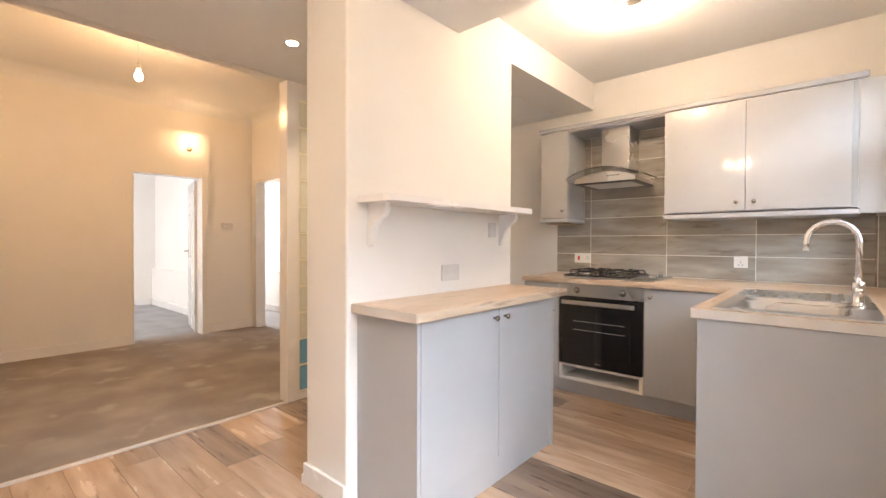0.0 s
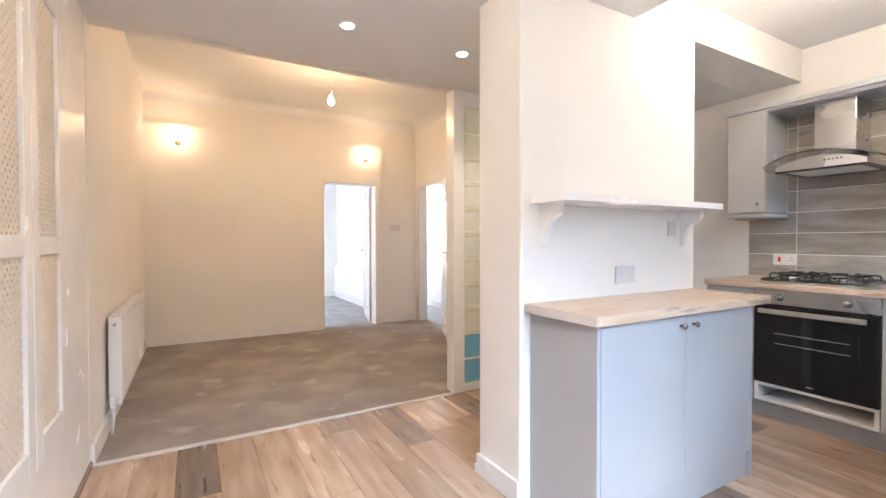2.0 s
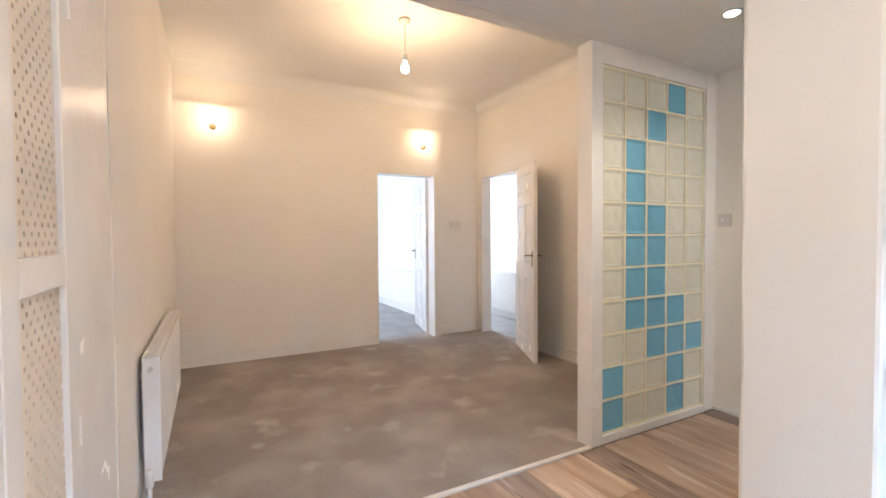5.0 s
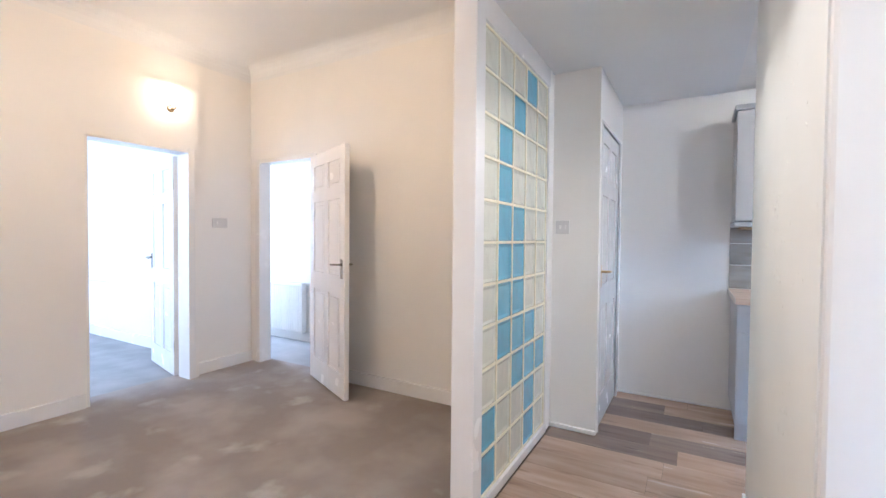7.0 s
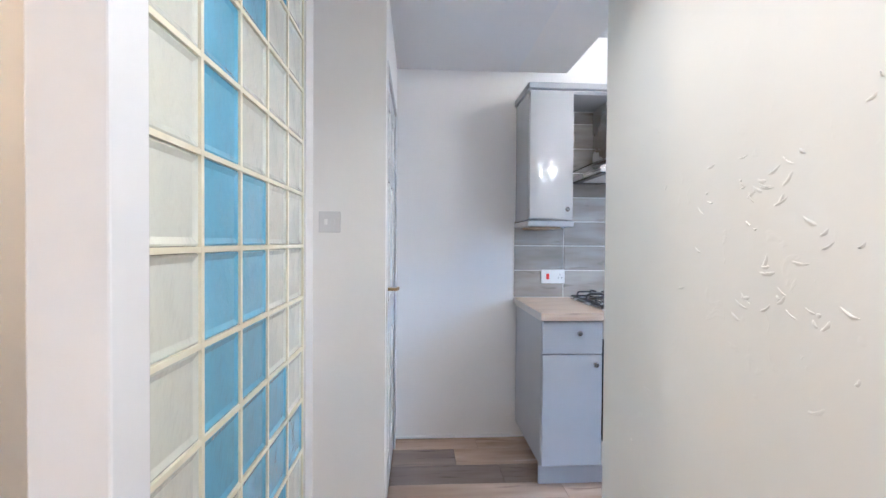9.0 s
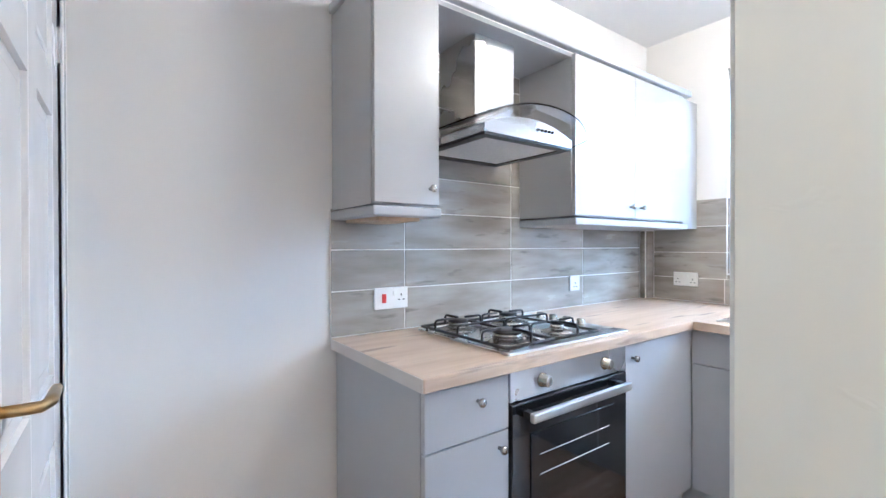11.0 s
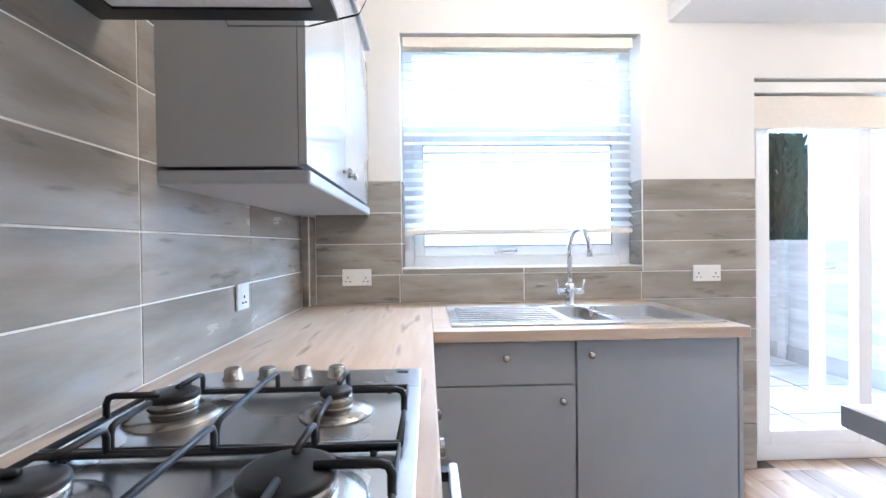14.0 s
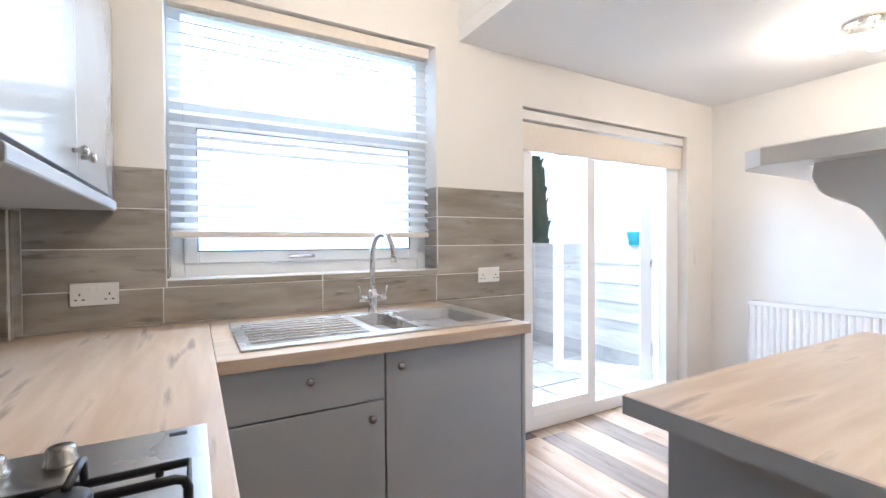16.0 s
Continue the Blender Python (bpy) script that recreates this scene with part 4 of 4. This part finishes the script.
panel_door("door_3", .79, 1.96, "white six-panel door standing open into the living room", pose(D2B + .03, LN - .035, .015, 0, 0, -25))
panel_door("door_4", .73, 1.96, "white six-panel door open into the bright room", pose(XW - .18, D1B - .02, .012, 0, 0, 167))
panel_door("door_5", .745, 2.003, "closed white panelled store door with a brass lever", pose(-2.225, SD1 - .002, .012, 0, 0, -90), M_BRASS)


def lining(name, pieces):
    w = bmesh.new()
    for p in pieces:
        box(w, *p, .003)
    structure(name, w, M_GLOSSW, "white gloss door lining", "door frame")


lining("trim_lining_bedroom", [(XW - .162, XW + .008, D1B - .012, D1B + .045, 0, D1Z + .03), (XW - .162, XW + .003, D1A - .002, D1A + .012, 0, D1Z), (XW - .162, XW + .004, D1A + .012, D1B - .012, D1Z - .012, D1Z + .002)])
lining("trim_lining_back_room", [(D2A - .05, D2A + .012, LN - .012, LN + .122, 0, D2Z + .03), (D2B - .012, D2B + .05, LN - .008, LN + .122, 0, D2Z + .03), (D2A + .012, D2B - .012, LN - .008, LN + .122, D2Z - .012, D2Z + .03)])
lining("trim_lining_store", [(-2.305, -2.194, SD0 - .02, SD0, 0, SDZ + .02), (-2.305, -2.194, SD1, SD1 + .05, 0, SDZ + .02), (-2.305, -2.194, SD0, SD1, SDZ - .0, SDZ + .02)])
CR = .13
quarter = [(CR - CR * math.sin(radians(a)), -CR + CR * math.cos(radians(a))) for a in range(0, 91, 15)]
west_cove = prism(bmesh.new(), [(XW - .07 + u, ZV + v) for u, v in quarter] + [(XW - .07, ZV)], 'Y', YS, LN)
structure("trim_cove_west", west_cove, M_CEIL, "plain plaster cove between wall and ceiling", "cove")
north_cove = prism(bmesh.new(), [(LN - u, ZV + v) for u, v in quarter] + [(LN, ZV)], 'X', XW - .07, -2.6)
structure("trim_cove_north", north_cove, M_CEIL, "plain plaster cove between wall and ceiling", "cove")
w = bmesh.new()
box(w, -9.1, -5.7, 2.36, 2.42, 0, .68, .004)
structure("trim_dado", w, M_WALL, "boxed white dado along the bright room wall", "dado")

# ---- glass block screen ----
gs = thing("glass_block_screen", (-2.55, 2.0, 0), "glass block screen in clear and blue blocks with cream mortar", "partition")
part("end_post", bx(-2.60, -2.488, 1.435, 1.527, 0, ZL, .004), M_GLOSSW, gs, "white gloss end post")
P = 0.1985
GY, GZ = 1.538, 0.055
part("sill", bx(-2.60, -2.492, 1.527, 2.54, 0, .05, .003), M_GLOSSW, gs)
part("head", bx(-2.60, -2.492, 1.527, 2.54, GZ + 11 * P + .005, ZL), M_GLOSSW, gs)
for k in range(6):
    y = GY + k * P
    w = bmesh.new()
    box(w, -2.588, -2.507, max(y - .006, 1.527), min(y + .006, 2.54), .05, GZ + 11 * P + .005)
    part("mortar_joint", w, M_MORTAR, gs)
for k in range(12):
    z = GZ + k * P
    part("mortar_joint", bx(-2.5875, -2.5075, 1.527, 2.54, z - .006, z + .006), M_MORTAR, gs)
BLUE = {(0, 3), (1, 2), (2, 1), (3, 1), (4, 1), (4, 2), (5, 1), (5, 2), (6, 1), (6, 2), (7, 1), (7, 2), (7, 3), (8, 2), (8, 3), (8, 4), (9, 0), (9, 3), (10, 0), (10, 3)}


def block_mesh(name, mat):
    bm = bmesh.new()
    h = P / 2 - .006
    box(bm, -.036, .036, -h, h, -h, h, .006)
    for f in [f for f in bm.faces if abs(f.normal.x) > .9 and f.calc_area() > .01]:
        bmesh.ops.inset_individual(bm, faces=[f], thickness=.018, depth=-.005)
    bmesh.ops.recalc_face_normals(bm, faces=bm.faces)
    me = bpy.data.meshes.new(name)
    bm.to_mesh(me)
    bm.free()
    me.materials.append(mat)
    return me


me_c, me_b = block_mesh("glass_block", M_BLKC), block_mesh("glass_block", M_BLKB)
for r in range(11):
    for c in range(5):
        blue = (r, c) in BLUE
        o = new("glass_block", me_b if blue else me_c)
        o.parent = gs
        o.matrix_parent_inverse = Matrix.Translation(gs.location).inverted()
        o.location = (-2.547, GY + (c + .5) * P, GZ + (10.5 - r) * P)
        o["label"] = "blue wavy glass block" if blue else "clear wavy glass block"


# ---- lamps ----
def spot_cluster(name, x, y, z, label):
    s = thing(name, (x, y, z), label, "ceiling light", "ceiling spot clusters")
    part("base", lathe(bmesh.new(), [(.10, 0), (.10, -.012), (.085, -.03), (.02, -.034)], (x, y, z), 'Z', 28), M_STEEL, s, "", True)
    for i in range(3):
        a = i * 2.094 + .4
        c, n = math.cos(a), math.sin(a)
        ar = part("arm", tube(bmesh.new(), [(x + .05 * c, y + .05 * n, z - .03), (x + .075 * c, y + .075 * n, z - .06), (x + .10 * c, y + .10 * n, z - .075)], .007), M_STEEL, s, "", True)
        part("shade", lathe(bmesh.new(), [(.018, .0), (.024, -.02), (.036, -.055), (.033, -.056), (.02, -.02)], (x + .105 * c, y + .105 * n, z - .07), 'Z', 20), M_BULB, ar, "lit frosted glass shade", True)
    return s


spot_cluster("ceiling_light", -0.39, 2.37, ZK, "round steel ceiling light with three lit spot shades")
spot_cluster("ceiling_light", -0.41, 0.0, ZL, "round steel ceiling light with three lit spot shades")
for x, y in DOWNLIGHTS:
    d = thing("downlight", (x, y, ZL), "white recessed ceiling downlight, switched on", "downlight", "recessed downlights")
    part("bezel", lathe(bmesh.new(), [(.045, -.001), (.045, -.006), (.034, -.008), (.034, -.001)], (x, y, ZL), 'Z', 28), M_GLOSSW, d, "", True)
    part("lens", rod(bmesh.new(), (x, y, ZL - .004), (x, y, ZL - .009), .033, seg=28), M_DOWN, d)
pl = thing("pendant_lamp", (-3.84, 0.86, ZV), "bare lit bulb hanging from a white ceiling rose", "pendant lamp")
part("ceiling_rose", lathe(bmesh.new(), [(.045, 0), (.045, -.015), (.02, -.035)], (-3.84, .86, ZV), 'Z', 20), M_PLATE, pl, "", True)
part("flex", rod(bmesh.new(), (-3.84, .86, ZV - .03), (-3.84, .86, 2.66), .003, seg=8), M_PLATE, pl)
part("lamp_holder", lathe(bmesh.new(), [(.01, .05), (.017, .04), (.017, 0)], (-3.84, .86, 2.61), 'Z', 16), M_PLATE, pl, "", True)
part("bulb", lathe(bmesh.new(), [(.013, .0), (.016, -.02), (.028, -.045), (.032, -.065), (.026, -.088), (.01, -.097)], (-3.84, .86, 2.615), 'Z', 20), M_BULB, pl, "lit bulb", True)
for y in (-0.46, 1.80):
    s = thing("wall_lamp", (XW, y, 2.34), "small brass wall lamp with a lit glass shade", "wall lamp", "pair of wall lamps")
    part("backplate", lathe(bmesh.new(), [(.03, 0), (.03, .006), (.018, .014)], (XW, y, 2.33), 'X', 20), M_BRASS, s, "", True)
    ar = part("arm", tube(bmesh.new(), [(XW + .01, y, 2.33), (XW + .06, y, 2.315), (XW + .085, y, 2.325), (XW + .085, y, 2.35)], .005), M_BRASS, s, "", True)
    part("shade", lathe(bmesh.new(), [(.016, 0), (.028, .02), (.036, .05), (.033, .05), (.024, .02), (.012, .004)], (XW + .085, y, 2.35), 'Z', 20), M_BULB, ar, "lit glass shade", True)

# ---- garden ----
bdm = material("overcast_sky", (0.90, 0.95, 1.0), 1.0, emit=1.2)
structure("backdrop", bx(58, 58.3, -70, 70, -.3, 45), bdm, "pale overcast sky far beyond the garden", "sky")
structure("backdrop_south", bx(2, 58, -62, -61.7, -.3, 45), bdm, "pale overcast sky far beyond the fence", "sky")
structure("ground", bx(1.10, 60, -64, 70, -.35, -.12), M_SOIL, "bare soil and rough ground outside", "ground")
structure("ground_backing", bx(-60, -8.72, -30, 40, -.35, -.12), M_SOIL, "rough ground outside", "ground")
pv = tagged(new("pavement"), "pale sandstone paving slabs laid on the patio", "paving", "", "structure")
fe = thing("garden_fence", (4.0, -1.0, -.12), "weathered horizontal lap fence with posts and a gravel board", "fence")
for k in range(5):
    x = 1.45 + k * 1.85
    part("post", bx(x - .05, x + .05, -1.05, -.95, -.12, 1.22, .006), M_FENCE, fe)
    part("gravel_board", bx(x + .05, x + 1.8, -1.02, -.98, -.12, .06, .004), M_SLAB, fe)
bd = bmesh.new()
prism(bd, [(-.012, 0), (.006, 0), (-.004, .125), (-.016, .125)], 'X', .05, 1.80)
bmesh.ops.recalc_face_normals(bd, faces=bd.faces)
bme = bpy.data.meshes.new("board")
bd.to_mesh(bme)
bd.free()
bme.materials.append(M_FENCE)
for k in range(5):
    for j in range(11):
        o = new("board", bme)
        o.parent = fe
        o.matrix_parent_inverse = Matrix.Translation(fe.location).inverted()
        o.location = (1.45 + k * 1.85, -1.0 + .004 * math.sin(k * 7 + j * 3), .06 + j * .103)
fb = thing("back_fence", (10.8, 3, -.12), "weathered fence along the end of the garden", "fence")
for k in range(7):
    part("fence_panel", bx(10.78, 10.82, -.9 + k * 1.85, .88 + k * 1.85, -.12, 1.55, .006), M_FENCE, fb)
    part("post", bx(10.75, 10.85, -1.0 + k * 1.85, -.9 + k * 1.85, -.12, 1.6, .006), M_FENCE, fb)
pt = thing("plant_pot", (1.70, -1.0, 1.22), "teal glazed plant pot standing on the fence", "pot")
part("bowl", lathe(bmesh.new(), [(.05, 0), (.055, .005), (.075, .12), (.082, .13), (.082, .145), (.07, .145), (.06, .02)], (1.70, -1.0, 1.19), 'Z', 24), M_TEAL, pt, "", True)


def cypress(name, x, y, h, r, seed, label):
    rnd = random.Random(seed)
    t = thing(name, (x, y, -.12), label, "tree")
    part("trunk", rod(bmesh.new(), (x, y, -.12), (x, y, h * .8), .09, .02, 10), M_BARK, t)
    w = bmesh.new()
    for k in range(4500):
        u = rnd.random()
        z = .25 + u * (h - .25)
        rad = r * (math.sin(math.pi * min(1, .12 + .88 * u) ** .8) ** .7) * (.75 + .3 * rnd.random())
        a = rnd.random() * 6.283
        c = Vector((x + rad * math.cos(a), y + rad * math.sin(a), z))
        s = .08 + .08 * rnd.random()
        q = Euler((rnd.uniform(-.5, .5), rnd.uniform(-.5, .5), a)).to_matrix()
        v = [w.verts.new(c + q @ Vector(p) * s) for p in ((-.4, 0, -.6), (.4, .2, -.6), (.15, .1, 1.6), (-.15, -.1, 1.6))]
        w.faces.new(v)
    part("crown", w, M_LEAF, t, "dense upright dark green foliage")


cypress("cypress_tree", 6.6, -3.72, 3.9, .42, 4, "tall dark green columnar cypress beyond the fence")

# ---- pieces: tiles, planks, slabs ----
def piece_mesh(name, sx, sy, sz, mat, bevel):
    bm = bx(0, sx, 0, sy, 0, sz)
    if bevel:
        bmesh.ops.bevel(bm, geom=list(bm.edges), offset=bevel, segments=1, affect='EDGES')
    bmesh.ops.recalc_face_normals(bm, faces=bm.faces)
    me = bpy.data.meshes.new(name)
    bm.to_mesh(me)
    bm.free()
    me.materials.append(mat)
    return me


cache = {}


def piece(name, owner, x, y, z, sx, sy, sz, mat, bevel=.0012):
    key = (name, round(sx, 3), round(sy, 3), round(sz, 3), mat.name)
    if key not in cache:
        cache[key] = piece_mesh(name, sx, sy, sz, mat, bevel)
    o = new(name, cache[key])
    o.parent = owner
    if owner.type == 'EMPTY':
        o.matrix_parent_inverse = Matrix.Translation(owner.location).inverted()
    o.location = (x, y, z)
    return o


J = .0045
ROWS = [(.912, 1.086), (1.086, 1.245), (1.245, 1.402), (1.402, 1.558), (1.558, 1.716), (1.716, 1.874), (1.874, 2.032), (2.032, 2.112)]
EAST_ROWS = [(.912, 1.058), (1.058, 1.217), (1.217, 1.376), (1.376, 1.54)]
tn = tagged(new("wall_tiling_north"), "grey wood-effect tiled splashback with pale grout", "tiling", "", "structure")
tn.location = (-.4, YN, .91)
gr = bx(-1.445, .786, YN - .009, YN - .0005, .911, 1.393)
box(gr, -1.182, -.432, YN - .009, YN - .0005, 1.393, 2.114)
part("grout", gr, M_GROUT, tn)
for r, (z0, z1) in enumerate(ROWS):
    xs = [-1.445, -1.12, -.496, .088, .698] if r < 3 else [-1.182, -1.12, -.496, -.432]
    for a, b in zip(xs, xs[1:]):
        piece("tile", tn, a + J / 2, YN - .011, z0 + J / 2, b - a - J, .008, z1 - z0 - J, M_TILE)
bxg = tagged(new("wall_pipe_boxing"), "tiled pipe boxing in the kitchen corner", "boxing", "", "structure")
bxg.location = (.74, 3.56, .911)
part("core", bx(.702, XE - .002, 3.562, YN - .012, .911, 1.356), M_GROUT, bxg)
piece("tile", bxg, .694, 3.566, .914, .008, .030, .44, M_TILE)
piece("tile", bxg, .706, 3.553, .914, .08, .008, .44, M_TILE)
te = tagged(new("wall_tiling_east"), "grey wood-effect wall tiles round the window", "tiling", "", "structure")
te.location = (XE, 2.4, .91)
gr = bx(XE - .009, XE - .0005, 1.252, YN - .012, .911, 1.058)
box(gr, XE - .009, XE - .0005, 1.252, WY0, 1.058, 1.543)
box(gr, XE - .009, XE - .0005, WY1, YN - .012, 1.058, 1.543)
part("grout", gr, M_GROUT, te)
for r, (z0, z1) in enumerate(EAST_ROWS):
    ysj = [1.252, 1.868, 2.486, 3.127, 3.553] if r == 0 else None
    for a, b in (list(zip(ysj, ysj[1:])) if ysj else [(1.252, WY0), (WY1, 3.553)]):
        piece("tile", te, XE - .011, a + J / 2, z0 + J / 2, .008, b - a - J, z1 - z0 - J, M_TILE)
piece("tile", te, XE - .011, WY0 + J, 1.060, .008, 2.486 - WY0 - 2 * J, .025, M_TILE)
piece("tile", te, XE - .011, 2.490, 1.060, .008, WY1 - 2.493, .025, M_TILE)
for y in (WY0 + .001, WY1 - .009):
    for z0, z1 in ((WZ0 + .004, 1.217), (1.217, 1.376), (1.376, 1.54)):
        piece("tile", te, XE, y, z0 + J / 2, .128, .008, z1 - z0 - J, M_TILE)

for z0, z1 in ((.746, .911), (.58, .746), (.414, .58), (.248, .414), (.082, .248), (.004, .082)):
    piece("tile", te, XE - .011, 1.254, z0 + J / 2, .0105, .59, z1 - z0 - J, M_TILE)
rnd = random.Random(11)
PWD = .193
y = -0.79
while y < 3.60:
    x = -2.484 - rnd.random() * 1.1
    wdt = min(PWD, 3.605 - y)
    while x < .87:
        ln = .92
        a, b = max(x, -2.484), min(x + ln, .872)
        inside = (a < PE and b > PW and y + wdt > PS and y < PN)
        if b - a > .04 and not (inside and a >= PW and b <= PE):
            if y + wdt > FY1 or y < FY0:
                b = min(b, XE - .004)
            if b - a > .04:
                piece("plank", FLOOR, a + .0008, y + .0008, -.0035, b - a - .0016, wdt - .0016, .0045, M_PLANK_D if rnd.random() < .23 else M_PLANK, .0006)
        x += ln
    y += PWD
for i in range(7):
    for j in range(9):
        piece("slab", pv, 1.13 + i * .62, -.93 + j * .62, -.125, .60, .60, .03, M_SLAB, .004)
